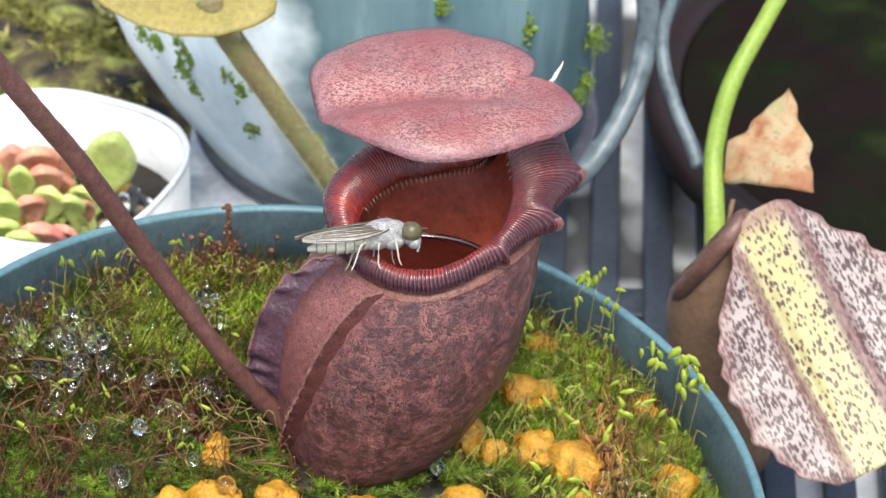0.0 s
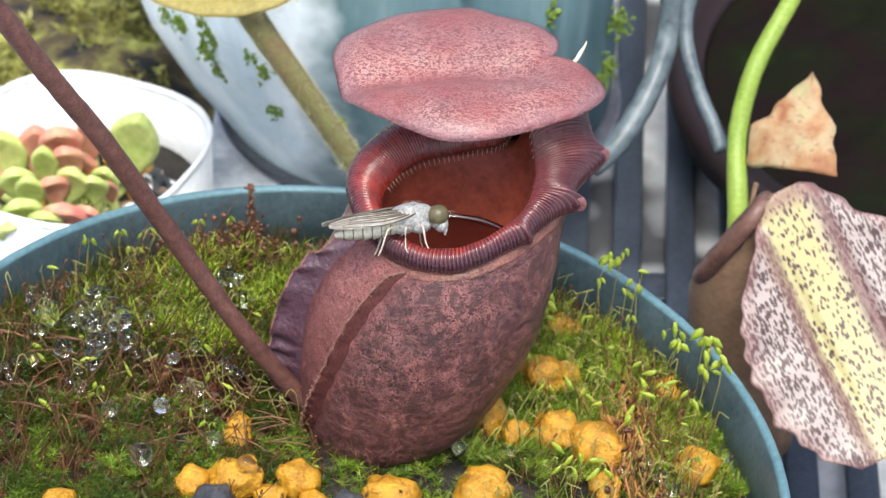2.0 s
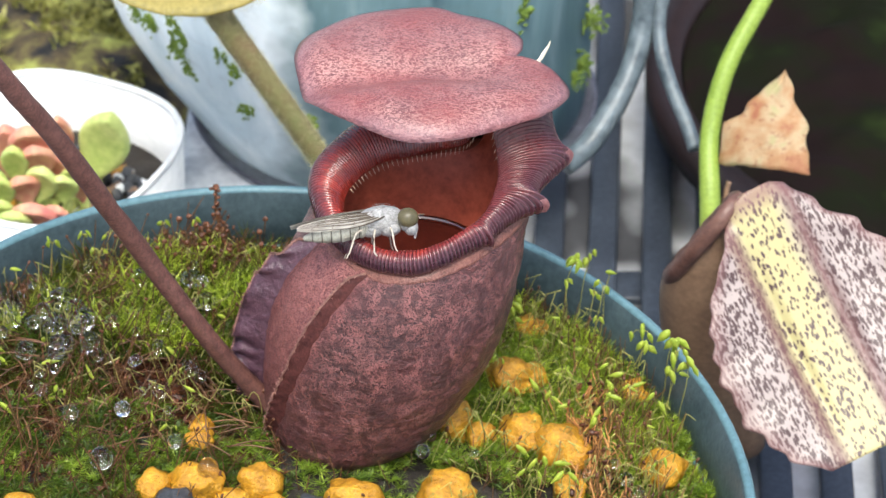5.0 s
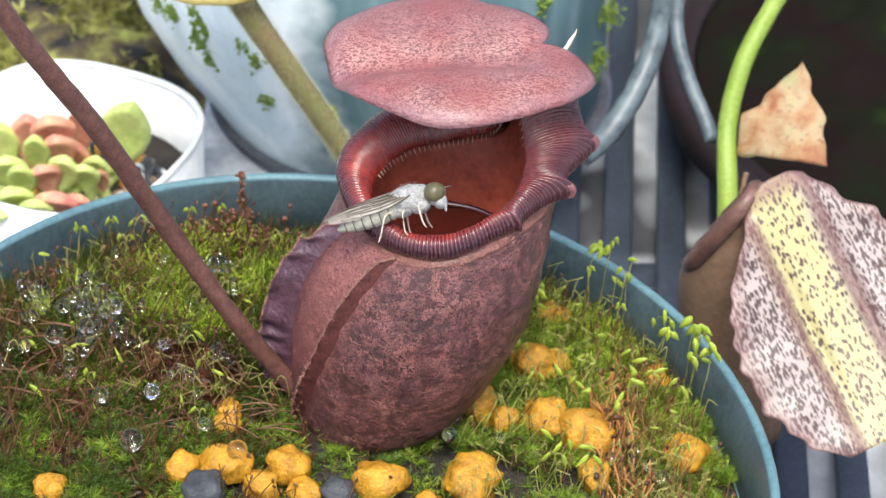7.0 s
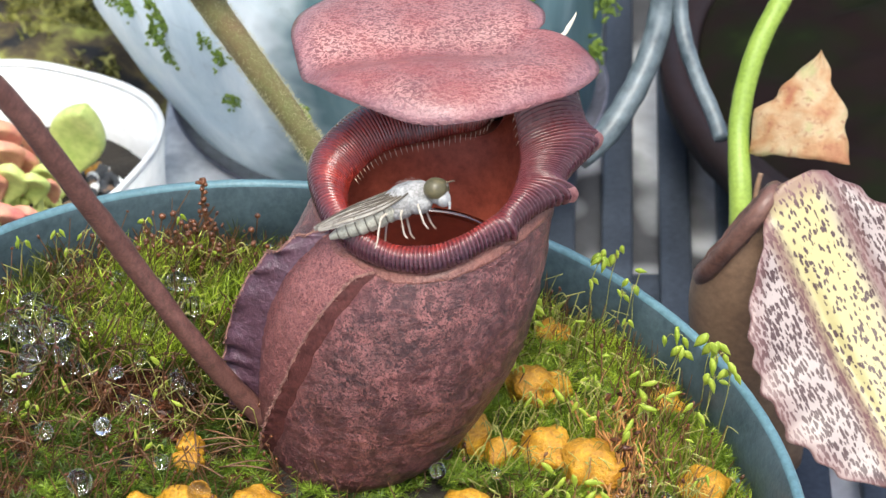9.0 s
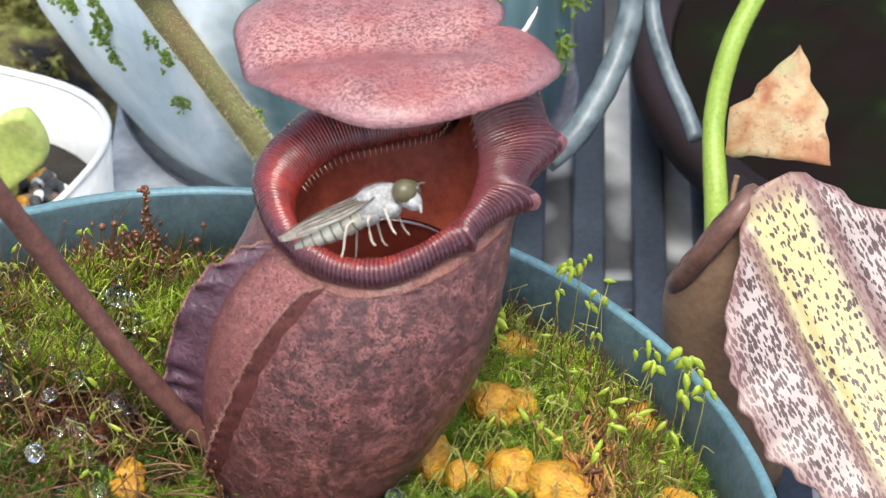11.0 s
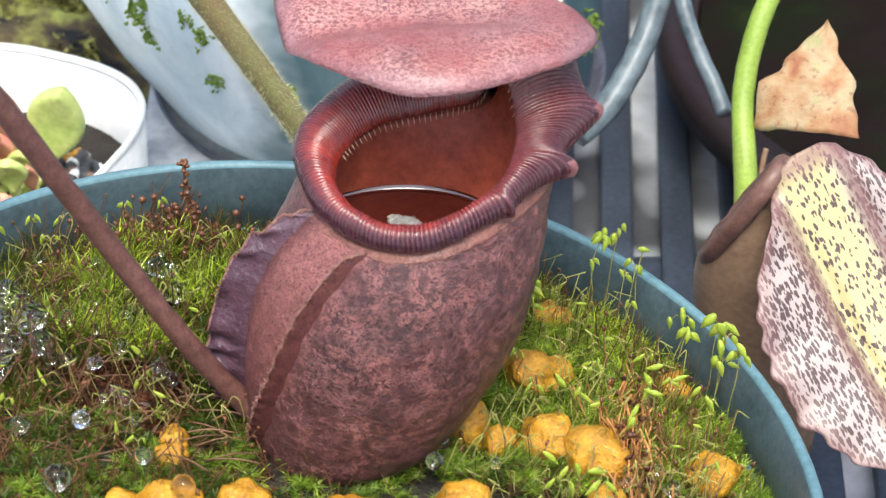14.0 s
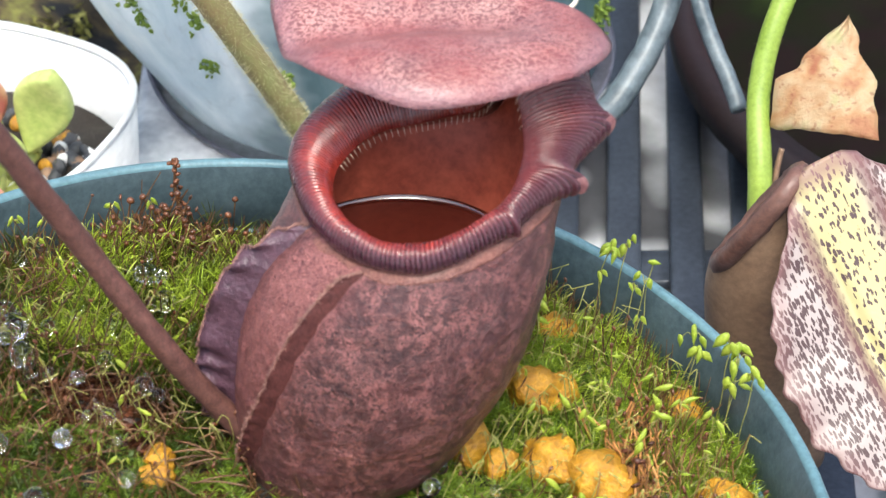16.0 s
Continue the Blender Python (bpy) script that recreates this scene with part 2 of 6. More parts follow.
M_MOSSSTAR = leafy("moss_star", (0.08, 0.165, 0.013), (0.36, 0.49, 0.055), 5.0, 0.4, 0.45, island=0.3)
M_DRYMOSS = leafy("moss_dry", (0.050, 0.019, 0.009), (0.18, 0.078, 0.029), 4.0, 0.55, 0.3, island=0.4)
M_ORANGE = basic("dry_shoot", (0.34, 0.13, 0.04), (0.68, 0.36, 0.13), 2.0, 0.5, 0.0, island=0.35)
M_WITHERED = leafy("dead_moss_leaf", (0.035, 0.012, 0.008), (0.17, 0.060, 0.028), 2.0, 0.4, 0.2, island=0.6)
M_STALK = basic("moss_stalk", (0.050, 0.019, 0.009), (0.21, 0.105, 0.045), 3.0, 0.5, 0.0, island=0.3)
M_TAN = basic("dry_stalk", (0.15, 0.065, 0.024), (0.42, 0.235, 0.10), 3.0, 0.5, 0.0, island=0.35)
M_THREAD = basic("green_thread", (0.16, 0.17, 0.03), (0.42, 0.40, 0.12), 3.0, 0.5, 0.0, island=0.3)
M_LIME = leafy("moss_capsule_lime", (0.26, 0.40, 0.03), (0.58, 0.66, 0.10), 2.0, 0.35, 0.35)
M_BROWNCAP = basic("moss_capsule_brown", (0.055, 0.020, 0.010), (0.16, 0.055, 0.020), 1.0, 0.35, 0.0, island=0.3)
M_STONE = basic("yellow_stone", (0.27, 0.10, 0.009), (0.69, 0.36, 0.026), 2.2, 0.38, 0.4, 0.5)
M_DARKSTONE = basic("dark_stone", (0.02, 0.022, 0.026), (0.07, 0.075, 0.085), 2.0, 0.5, 0.2, 0.4)


def clear_material(name, tint=(1, 1, 1), rough=0.0, ior=1.33):
    m, nt, b = nodes_of(name)
    b.inputs["Base Color"].default_value = (*tint, 1)
    b.inputs["Transmission Weight"].default_value = 1.0
    b.inputs["Roughness"].default_value, b.inputs["IOR"].default_value = rough, ior
    return m


M_DROP = clear_material("water_clear")


def fluid_material():
    m, nt, b = nodes_of("pitcher_fluid")
    b.inputs["Base Color"].default_value = (0.065, 0.011, 0.007, 1)
    b.inputs["Roughness"].default_value, b.inputs["IOR"].default_value = 0.015, 2.0
    return m


M_FLUID = fluid_material()
M_WHITEPOT = basic("white_plastic", (0.86, 0.88, 0.88), (0.93, 0.94, 0.94), 30.0, 0.35, 0.02, 3.0)


def back_pot_material():
    m, nt, b = nodes_of("limed_teal_plastic")
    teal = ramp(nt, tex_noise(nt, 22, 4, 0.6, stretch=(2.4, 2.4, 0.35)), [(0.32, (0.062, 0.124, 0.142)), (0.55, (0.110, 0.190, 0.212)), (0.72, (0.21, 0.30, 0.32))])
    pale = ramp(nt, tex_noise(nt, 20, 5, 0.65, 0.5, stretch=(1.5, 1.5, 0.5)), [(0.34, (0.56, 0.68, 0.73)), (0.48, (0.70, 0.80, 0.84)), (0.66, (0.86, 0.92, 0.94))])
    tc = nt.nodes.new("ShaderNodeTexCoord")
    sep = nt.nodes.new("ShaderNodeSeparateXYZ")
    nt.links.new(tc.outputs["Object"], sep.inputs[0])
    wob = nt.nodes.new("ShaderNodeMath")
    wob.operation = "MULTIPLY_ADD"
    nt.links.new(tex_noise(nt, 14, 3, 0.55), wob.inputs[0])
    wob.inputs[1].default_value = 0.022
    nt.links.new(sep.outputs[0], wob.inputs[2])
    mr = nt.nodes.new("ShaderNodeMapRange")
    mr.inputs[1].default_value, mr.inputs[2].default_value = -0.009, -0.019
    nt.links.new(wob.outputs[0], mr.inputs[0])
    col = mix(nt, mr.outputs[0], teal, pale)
    grime = ramp(nt, tex_noise(nt, 5, 4, 0.7, 0.8), [(0.55, (0, 0, 0)), (0.72, (0.22, 0.22, 0.22))])
    col = mix(nt, grime, col, (0.10, 0.13, 0.12))
    nt.links.new(col, b.inputs["Base Color"])
    b.inputs["Roughness"].default_value = 0.5
    bump(nt, b, tex_noise(nt, 3, 4), 0.12, 0.7)
    return m


M_BACKPOT = back_pot_material()
M_ALGAE = basic("algae", (0.06, 0.12, 0.014), (0.27, 0.38, 0.06), 2.0, 0.8, 0.3, 0.6)
M_GREYTUBE = basic("grey_plastic", (0.034, 0.052, 0.064), (0.165, 0.205, 0.225), 5.0, 0.4, 0.1, 1.5)
M_SLATE = basic("slate_plastic", (0.40, 0.43, 0.47), (0.84, 0.88, 0.91), 9.0, 0.4, 0.1, 2.0)
M_SAUCER = basic("saucer_plastic", (0.045, 0.045, 0.062), (0.17, 0.17, 0.21), 12.0, 0.35, 0.05, 1.5)
M_BLACK = basic("black_plastic", (0.014, 0.017, 0.024), (0.062, 0.076, 0.100), 14.0, 0.45, 0.04, 1.0)


def floor_material():
    m, nt, b = nodes_of("bench_floor")
    patches = ramp(nt, tex_noise(nt, 30, 2, 0.5), [(0.40, (0.08, 0.082, 0.09)), (0.50, (0.78, 0.81, 0.84))])
    col = mix(nt, 0.4, patches, ramp(nt, tex_noise(nt, 6, 4), [(0.35, (0.10, 0.10, 0.10)), (0.65, (0.6, 0.6, 0.6))]), "MULTIPLY")
    nt.links.new(col, b.inputs["Base Color"])
    b.inputs["Roughness"].default_value = 0.8
    bump(nt, b, tex_noise(nt, 3, 4), 0.4, 0.6)
    return m


M_BENCH = floor_material()
# near black: the shade these rear pots stand in is put into the colour
M_DARKPOT = basic("shaded_maroon_pot", (0.008, 0.004, 0.004), (0.020, 0.008, 0.008), 20.0, 0.55, 0.1, 2.0)


def far_moss_material():
    m, nt, b = nodes_of("far_moss")
    col = ramp(nt, tex_noise(nt, 17, 5, 0.65, 0.2), [(0.36, (0.012, 0.013, 0.014)), (0.44, (0.085, 0.062, 0.030)), (0.50, (0.20, 0.19, 0.05)), (0.57, (0.40, 0.43, 0.10)), (0.68, (0.54, 0.62, 0.19))])
    nt.links.new(col, b.inputs["Base Color"])
    b.inputs["Roughness"].default_value = 0.9
    bump(nt, b, tex_noise(nt, 3, 4), 0.6, 0.8)
    return m


M_FARMOSS = far_moss_material()


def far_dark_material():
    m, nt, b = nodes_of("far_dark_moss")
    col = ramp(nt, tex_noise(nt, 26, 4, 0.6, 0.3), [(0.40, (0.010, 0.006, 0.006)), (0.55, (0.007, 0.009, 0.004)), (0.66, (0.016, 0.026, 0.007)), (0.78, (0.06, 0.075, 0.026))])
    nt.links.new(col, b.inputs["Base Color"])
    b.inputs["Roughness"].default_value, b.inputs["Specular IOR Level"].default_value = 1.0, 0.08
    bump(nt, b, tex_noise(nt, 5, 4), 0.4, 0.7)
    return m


M_FARDARK = far_dark_material()
M_STEM = basic("hairy_stem", (0.21, 0.115, 0.065), (0.19, 0.21, 0.075), 5.0, 0.55, 0.1, 0.4)
M_LEAFTOP = leafy("hairy_leaf", (0.30, 0.27, 0.07), (0.52, 0.42, 0.13), 8.0, 0.5, 0.4, 0.1, 0.8)
M_HAIR = basic("plant_hair", (0.45, 0.42, 0.22), (0.65, 0.6, 0.36), 2.0, 0.5, 0.0)
M_GREENSTEM = leafy("green_stem", (0.19, 0.30, 0.03), (0.36, 0.49, 0.09), 7.0, 0.45, 0.15, 0.05, 0.6)
M_DRYLEAF = leafy("dry_leaf", (0.5, 0.2, 0.1), (0.7, 0.5, 0.3), 5.0, 0.6, 0.3, 0.3, 0.7)


def tint_dry_leaf():
    nt = M_DRYLEAF.node_tree
    col = ramp(nt, tex_noise(nt, 6.5, 3, 0.55, 0.4), [(0.34, (0.40, 0.15, 0.075)), (0.45, (0.50, 0.29, 0.14)), (0.56, (0.56, 0.42, 0.25)), (0.66, (0.44, 0.43, 0.20))])
    specks = ramp(nt, tex_noise(nt, 0.9, 2, 0.5), [(0.60, (0, 0, 0)), (0.68, (0.55, 0.55, 0.55))])
    col = mix(nt, specks, col, (0.30, 0.10, 0.05))
    nt.links.new(col, nt.nodes["Principled BSDF"].inputs["Base Color"])
    nt.links.new(col, nt.nodes["Translucent BSDF"].inputs[0])


tint_dry_leaf()
M_SUCC = basic("succulent_green", (0.36, 0.50, 0.11), (0.66, 0.70, 0.26), 7.0, 0.4, 0.02, 1.5)
M_SUCCPINK = basic("succulent_pink", (0.62, 0.15, 0.15), (0.66, 0.42, 0.24), 4.5, 0.4, 0.02, 1.5)
M_BROWNTUBE = basic("tan_pitcher", (0.16, 0.09, 0.055), (0.30, 0.19, 0.12), 9.0, 0.5, 0.06, 1.0)
M_BROWNLIP = basic("brown_lip", (0.07, 0.032, 0.025), (0.19, 0.095, 0.072), 4.0, 0.4, 0.1, 0.7)


LID_TOP = Vector((45.9, 6.4, 105.5))
LID_ALONG = Vector((-0.434, 0.613, 0.660)).normalized()
LID_ACROSS = Vector((0.898, 0.352, 0.264)).normalized()


def spotted_material():
    """Cream between two brown veins, paler margins, all flecked with dark brown; laid out in mm across and down the lid."""
    m, nt, b = nodes_of("spotted_lid")
    tc = nt.nodes.new("ShaderNodeTexCoord")

    def along_axis(axis):
        d = nt.nodes.new("ShaderNodeVectorMath")
        d.operation = "DOT_PRODUCT"
        nt.links.new(tc.outputs["Object"], d.inputs[0])
        d.inputs[1].default_value = axis
        k = nt.nodes.new("ShaderNodeMath")
        k.operation = "MULTIPLY_ADD"
        nt.links.new(d.outputs["Value"], k.inputs[0])
        k.inputs[1].default_value, k.inputs[2].default_value = 1000.0, -LID_TOP.dot(axis)
        return k.outputs[0]

    across, down = along_axis(LID_ACROSS), along_axis(-LID_ALONG)
    bend = nt.nodes.new("ShaderNodeMath")
    bend.operation = "MULTIPLY_ADD"
    nt.links.new(tex_noise(nt, 5.0, 2), bend.inputs[0])
    bend.inputs[1].default_value = 1.6
    nt.links.new(across, bend.inputs[2])
    scaled_p = nt.nodes.new("ShaderNodeMapRange")
    scaled_p.inputs[1].default_value, scaled_p.inputs[2].default_value = -19.2, 20.8
    nt.links.new(bend.outputs[0], scaled_p.inputs[0])
    p = scaled_p.outputs[0]
    pale, cream = (0.345, 0.285, 0.265), (0.41, 0.36, 0.165)
    base = ramp(nt, p, [(0.0, pale), (0.30, pale), (0.385, cream), (0.52, cream), (0.60, pale), (1.0, pale)])
    spots_at = nt.nodes.new("ShaderNodeCombineXYZ")
    nt.links.new(across, spots_at.inputs[0])
    nt.links.new(down, spots_at.inputs[1])

    def spots(size_across, size_down, least, most):
        mp = nt.nodes.new("ShaderNodeMapping")
        mp.inputs["Scale"].default_value = (1 / size_across, 1 / size_down, 1)
        nt.links.new(spots_at.outputs[0], mp.inputs[0])
        wob = nt.nodes.new("ShaderNodeTexNoise")
        wob.inputs["Scale"].default_value, wob.inputs["Detail"].default_value = 1.3, 2.0
        nt.links.new(mp.outputs[0], wob.inputs["Vector"])
        add = nt.nodes.new("ShaderNodeVectorMath")
        nt.links.new(mp.outputs[0], add.inputs[0])
        nt.links.new(wob.outputs["Color"], add.inputs[1])
        cells = nt.nodes.new("ShaderNodeTexVoronoi")
        cells.inputs["Scale"].default_value = 1.0
        nt.links.new(add.outputs[0], cells.inputs["Vector"])
        k = nt.nodes.new("ShaderNodeMath")
        k.operation = "MULTIPLY_ADD"
        nt.links.new(tex_noise(nt, 3.5, 2), k.inputs[0])
        k.inputs[1].default_value = -0.5
        nt.links.new(cells.outputs["Distance"], k.inputs[2])
        return ramp(nt, k.outputs[0], [(0.0, (1, 1, 1)), (least, (1, 1, 1)), (most, (0, 0, 0))])

    inner = ramp(nt, p, [(0.34, (0, 0, 0)), (0.38, (1, 1, 1)), (0.56, (1, 1, 1)), (0.60, (0, 0, 0))])
    marks = mix(nt, inner, spots(0.41, 1.25, 0.20, 0.28), spots(0.56, 1.35, 0.10, 0.17))
    col = mix(nt, marks, base, (0.056, 0.027, 0.027))
    vein = ramp(nt, p, [(0.30, (0, 0, 0)), (0.34, (0.8, 0.8, 0.8)), (0.38, (0, 0, 0)), (0.56, (0, 0, 0)), (0.60, (0.85, 0.85, 0.85)), (0.64, (0, 0, 0))])
    col = mix(nt, vein, col, (0.15, 0.068, 0.062))
    uv = nt.nodes.new("ShaderNodeUVMap")
    sep = nt.nodes.new("ShaderNodeSeparateXYZ")
    nt.links.new(uv.outputs[0], sep.inputs[0])
    rim = ramp(nt, sep.outputs[0], [(0.0, (0.7, 0.7, 0.7)), (0.05, (0.35, 0.35, 0.35)), (0.10, (0, 0, 0)), (0.90, (0, 0, 0)), (0.95, (0.35, 0.35, 0.35)), (1.0, (0.7, 0.7, 0.7))])
    tip = ramp(nt, sep.outputs[1], [(0.0, (0, 0, 0)), (0.91, (0, 0, 0)), (0.97, (0.75, 0.75, 0.75))])
    col = mix(nt, mix(nt, 1.0, rim, tip, "LIGHTEN"), col, (0.20, 0.095, 0.090))
    nt.links.new(col, b.inputs["Base Color"])
    b.inputs["Roughness"].default_value = 0.42
    bump(nt, b, tex_noise(nt, 1.2, 3), 0.15, 0.7)
    return m


M_SPOTTED = spotted_material()
M_FLYBODY = basic("fly_grey", (0.20, 0.19, 0.145), (0.55, 0.54, 0.455), 1.1, 0.5, 0.10, 0.22)
M_FLYBAND = basic("fly_band", (0.055, 0.05, 0.04), (0.15, 0.135, 0.11), 0.8, 0.6, 0.05, 0.2)
M_FLYTHORAX = basic("fly_thorax", (0.085, 0.080, 0.072), (0.48, 0.475, 0.465), 0.9, 0.6, 0.16, 0.25)
M_FLYFACE = basic("fly_face", (0.20, 0.20, 0.195), (0.50, 0.50, 0.49), 0.7, 0.6, 0.05, 0.2)
M_EYE = basic("fly_eye", (0.045, 0.040, 0.022), (0.14, 0.118, 0.058), 1.3, 0.36, 0.02, 0.12)
M_LEG = basic("fly_leg", (0.30, 0.25, 0.19), (0.56, 0.50, 0.42), 0.8, 0.5, 0.02, 0.2)
M_LEGDARK = basic("fly_dark", (0.07, 0.05, 0.035), (0.16, 0.11, 0.07), 0.5, 0.5, 0.02, 0.2)
M_VEIN = basic("fly_vein", (0.04, 0.03, 0.02), (0.11, 0.085, 0.06), 0.6, 0.5, 0.0)


def wing_material():
    m, nt, b = nodes_of("fly_wing")
    col = ramp(nt, tex_noise(nt, 1.5, 3), [(0.3, (0.34, 0.31, 0.26)), (0.7, (0.66, 0.62, 0.55))])
    nt.links.new(col, b.inputs["Base Color"])
    b.inputs["Roughness"].default_value = 0.3
    b.inputs["Alpha"].default_value = 0.5
    return m


M_FLYWING = wing_material()


# ---- small helpers ----
def thing(name, x, y, z, label, category, group="", kind=""):
    ob = new(name)
    ob.empty_display_size = 0.005
    ob.matrix_basis = Matrix.Translation((x * MM, y * MM, z * MM))
    return tagged(ob, label, category, group, kind)


def to_mesh(bm, name, smooth=True):
    me = bpy.data.meshes.new(name)
    bmesh.ops.recalc_face_normals(bm, faces=bm.faces) if len(bm.faces) < 60000 else None
    bm.to_mesh(me)
    bm.free()
    for p in me.polygons:
        p.use_smooth = smooth
    return me


def scaled(bm):
    for v in bm.verts:
        v.co *= MM
    return bm


def part(name, bm, material, parent=None, label="", smooth=True):
    """Links a bmesh made in millimetres of the place as one mesh under a thing or part."""
    me = to_mesh(scaled(bm), name, smooth)
    for m in material if isinstance(material, (list, tuple)) else [material]:
        me.materials.append(m)
    ob = new(name, me)
    if parent:
        ob.parent = parent
        base = parent
        m = Matrix.Identity(4)
        while base:
            m = base.matrix_basis @ m if base.parent is None else base.matrix_basis @ m
            base = base.parent
        ob.matrix_basis = m.inverted()
    return tagged(ob, label)


def whole(name, bm, material, label, category, group="", kind="", smooth=True):
    """A thing that is one mesh."""
    return tagged(part(name, bm, material, None, label, smooth), label, category, group, kind)


def grid_faces(bm, rows, closed=True, uv=None):
    """Faces between rows of verts; closed: each row is a ring."""
    n = len(rows[0])
    lay = bm.loops.layers.uv.verify() if uv else None
    for i in range(len(rows) - 1):
        for j in range(n if closed else n - 1):
            k = (j + 1) % n
            f = bm.faces.new((rows[i][j], rows[i][k], rows[i + 1][k], rows[i + 1][j]))
            if uv:
                for loop, (a, c) in zip(f.loops, ((i, j), (i, j + 1), (i + 1, j + 1), (i + 1, j))):
                    loop[lay].uv = uv(a, c)


def ring_interp(table, ang):
    """Smooth periodic interpolation of values given at even steps round 360 degrees."""
    n = len(table)
    x = (ang % 360) / 360 * n
    i, f = int(x) % n, x - int(x)
    p = [table[(i + k - 1) % n] for k in range(4)]
    return p[1] + 0.5 * f * (p[2] - p[0] + f * (2 * p[0] - 5 * p[1] + 4 * p[2] - p[3] + f * (3 * (p[1] - p[2]) + p[3] - p[0])))


def spline(points, steps):
    """Points of a smooth line through the given ones."""
    pts = [Vector(p) for p in points]
    pts = [2 * pts[0] - pts[1]] + pts + [2 * pts[-1] - pts[-2]]
    out = []
    for i in range(1, len(pts) - 2):
        for s in range(steps):
            f = s / steps
            a, b, c, e = pts[i - 1:i + 3]
            out.append(b + 0.5 * f * (c - a + f * (2 * a - 5 * b + 4 * c - e + f * (3 * (b - c) + e - a))))
    return out + [pts[-2]]


def tube(bm, line, radius, sides=8, cap=True, wobble=0.0):
    """A round bar along line; radius: a number or a function of 0..1."""
    rows, up = [], Vector((0.13, 0.21, 0.97))
    for i, p in enumerate(line):
        t = (line[min(i + 1, len(line) - 1)] - line[max(i - 1, 0)]).normalized()
        a = t.cross(up)
        a = a.normalized() if a.length > 1e-4 else t.orthogonal().normalized()
        b = t.cross(a)
        r = radius(i / max(1, len(line) - 1)) if callable(radius) else radius
        rows.append([bm.verts.new(p + (a * math.cos(2 * math.pi * j / sides) + b * math.sin(2 * math.pi * j / sides)) * r * (1 + wobble * noise.noise(p * 0.8 + Vector((j * 1.7, 0, 0))))) for j in range(sides)])
    grid_faces(bm, rows)
    if cap:
        bm.faces.new(rows[0][::-1])
        bm.faces.new(rows[-1])


def blob(bm, centre, radii, turn=(0, 0, 0), lumps=0.0, scale=1.0, sub=2, seed=0.0):
    """An uneven pebble- or bud-like body."""
    made = bmesh.ops.create_icosphere(bm, subdivisions=sub, radius=1.0)["verts"]
    e = Euler([radians(a) for a in turn]).to_matrix()
    for v in made:
        k = 1 + lumps * noise.noise(v.co * scale + Vector((seed, seed * 1.3, -seed))) + 0.4 * lumps * noise.noise(v.co * scale * 3.1 + Vector((seed, 0, seed)))
        v.co = e @ Vector((v.co.x * radii[0] * k, v.co.y * radii[1] * k, v.co.z * radii[2] * k)) + Vector(centre)
    return made


def blade(bm, base, way, length, width, bend=0.3):
    """A narrow leaf of two quads that tapers to a point."""
    side = way.cross(Vector((rng.uniform(-1, 1), rng.uniform(-1, 1), rng.uniform(-0.3, 0.3)))).normalized() * width / 2
    mid = base + way * length * 0.55
    tip = base + way * length + Vector((way.x, way.y, -0.6)) * length * bend * 0.4
    a, b, c, e, f = (bm.verts.new(p) for p in (base - side * 0.6, base + side * 0.6, mid + side, mid - side, tip))
    bm.faces.new((a, b, c, e))
    bm.faces.new((e, c, f))


def add_tri_data(verts, faces, base, way, length, width, bend):
    """The same leaf written into plain lists, for large counts."""
    rx, ry, rz = rng.uniform(-1, 1), rng.uniform(-1, 1), rng.uniform(-0.3, 0.3)
    sx, sy, sz = way[1] * rz - way[2] * ry, way[2] * rx - way[0] * rz, way[0] * ry - way[1] * rx
    k = width / 2 / max(1e-6, math.sqrt(sx * sx + sy * sy + sz * sz))
    sx, sy, sz = sx * k, sy * k, sz * k
    m = [base[i] + way[i] * length * 0.55 for i in range(3)]
    t = [base[i] + way[i] * length * (1 + (bend if i < 2 else -bend)) for i in range(3)]
    n = len(verts)
    verts += [(base[0] - sx * 0.6, base[1] - sy * 0.6, base[2] - sz * 0.6), (base[0] + sx * 0.6, base[1] + sy * 0.6, base[2] + sz * 0.6),
              (m[0] + sx, m[1] + sy, m[2] + sz), (m[0] - sx, m[1] - sy, m[2] - sz), tuple(t)]
    faces += [(n, n + 1, n + 2, n + 3), (n + 3, n + 2, n + 4)]


def stuff(name, verts, faces, material, label, category):
    me = bpy.data.meshes.new(name)
    me.from_pydata([(x * MM, y * MM, z * MM) for x, y, z in verts], [], faces)
    me.materials.append(material)
    ob = new(name, me)
    return tagged(ob, label, category, "", "stuff")


# ---- setting: bench and what closes the place ----
BENCH_Z = 45.0


def box(bm, x0, y0, z0, x1, y1, z1, soft=0.0):
    made = bmesh.ops.create_cube(bm, size=1.0)
    for v in made["verts"]:
        v.co = Vector(((x0 + x1) / 2 + v.co.x * (x1 - x0), (y0 + y1) / 2 + v.co.y * (y1 - y0), (z0 + z1) / 2 + v.co.z * (z1 - z0)))
    if soft:
        edges = {e for v in made["verts"] for e in v.link_edges}
        bmesh.ops.bevel(bm, geom=list(edges), offset=soft, segments=2, affect="EDGES", profile=0.6)


bm = bmesh.new()
box(bm, -900, -800, 0, 900, 1200, 40.6)
whole("ground", bm, M_BENCH, "pale grey gravelly greenhouse floor", "floor", kind="structure", smooth=False)

# ---- the pot in front: a shallow teal plastic pot that leans a little ----
RIM = Vector((-18.7, -49.4, 101.8))
POT_N = Vector((0.1042, -0.0041, 0.9945)).normalized()
POT_X = Vector((0.9914, -0.0786, -0.1042)).normalized()
POT_Y = POT_N.cross(POT_X)
POT_R = 60.9


def pot_at(a, b, h=0.0):
    return RIM + POT_X * a + POT_Y * b + POT_N * h


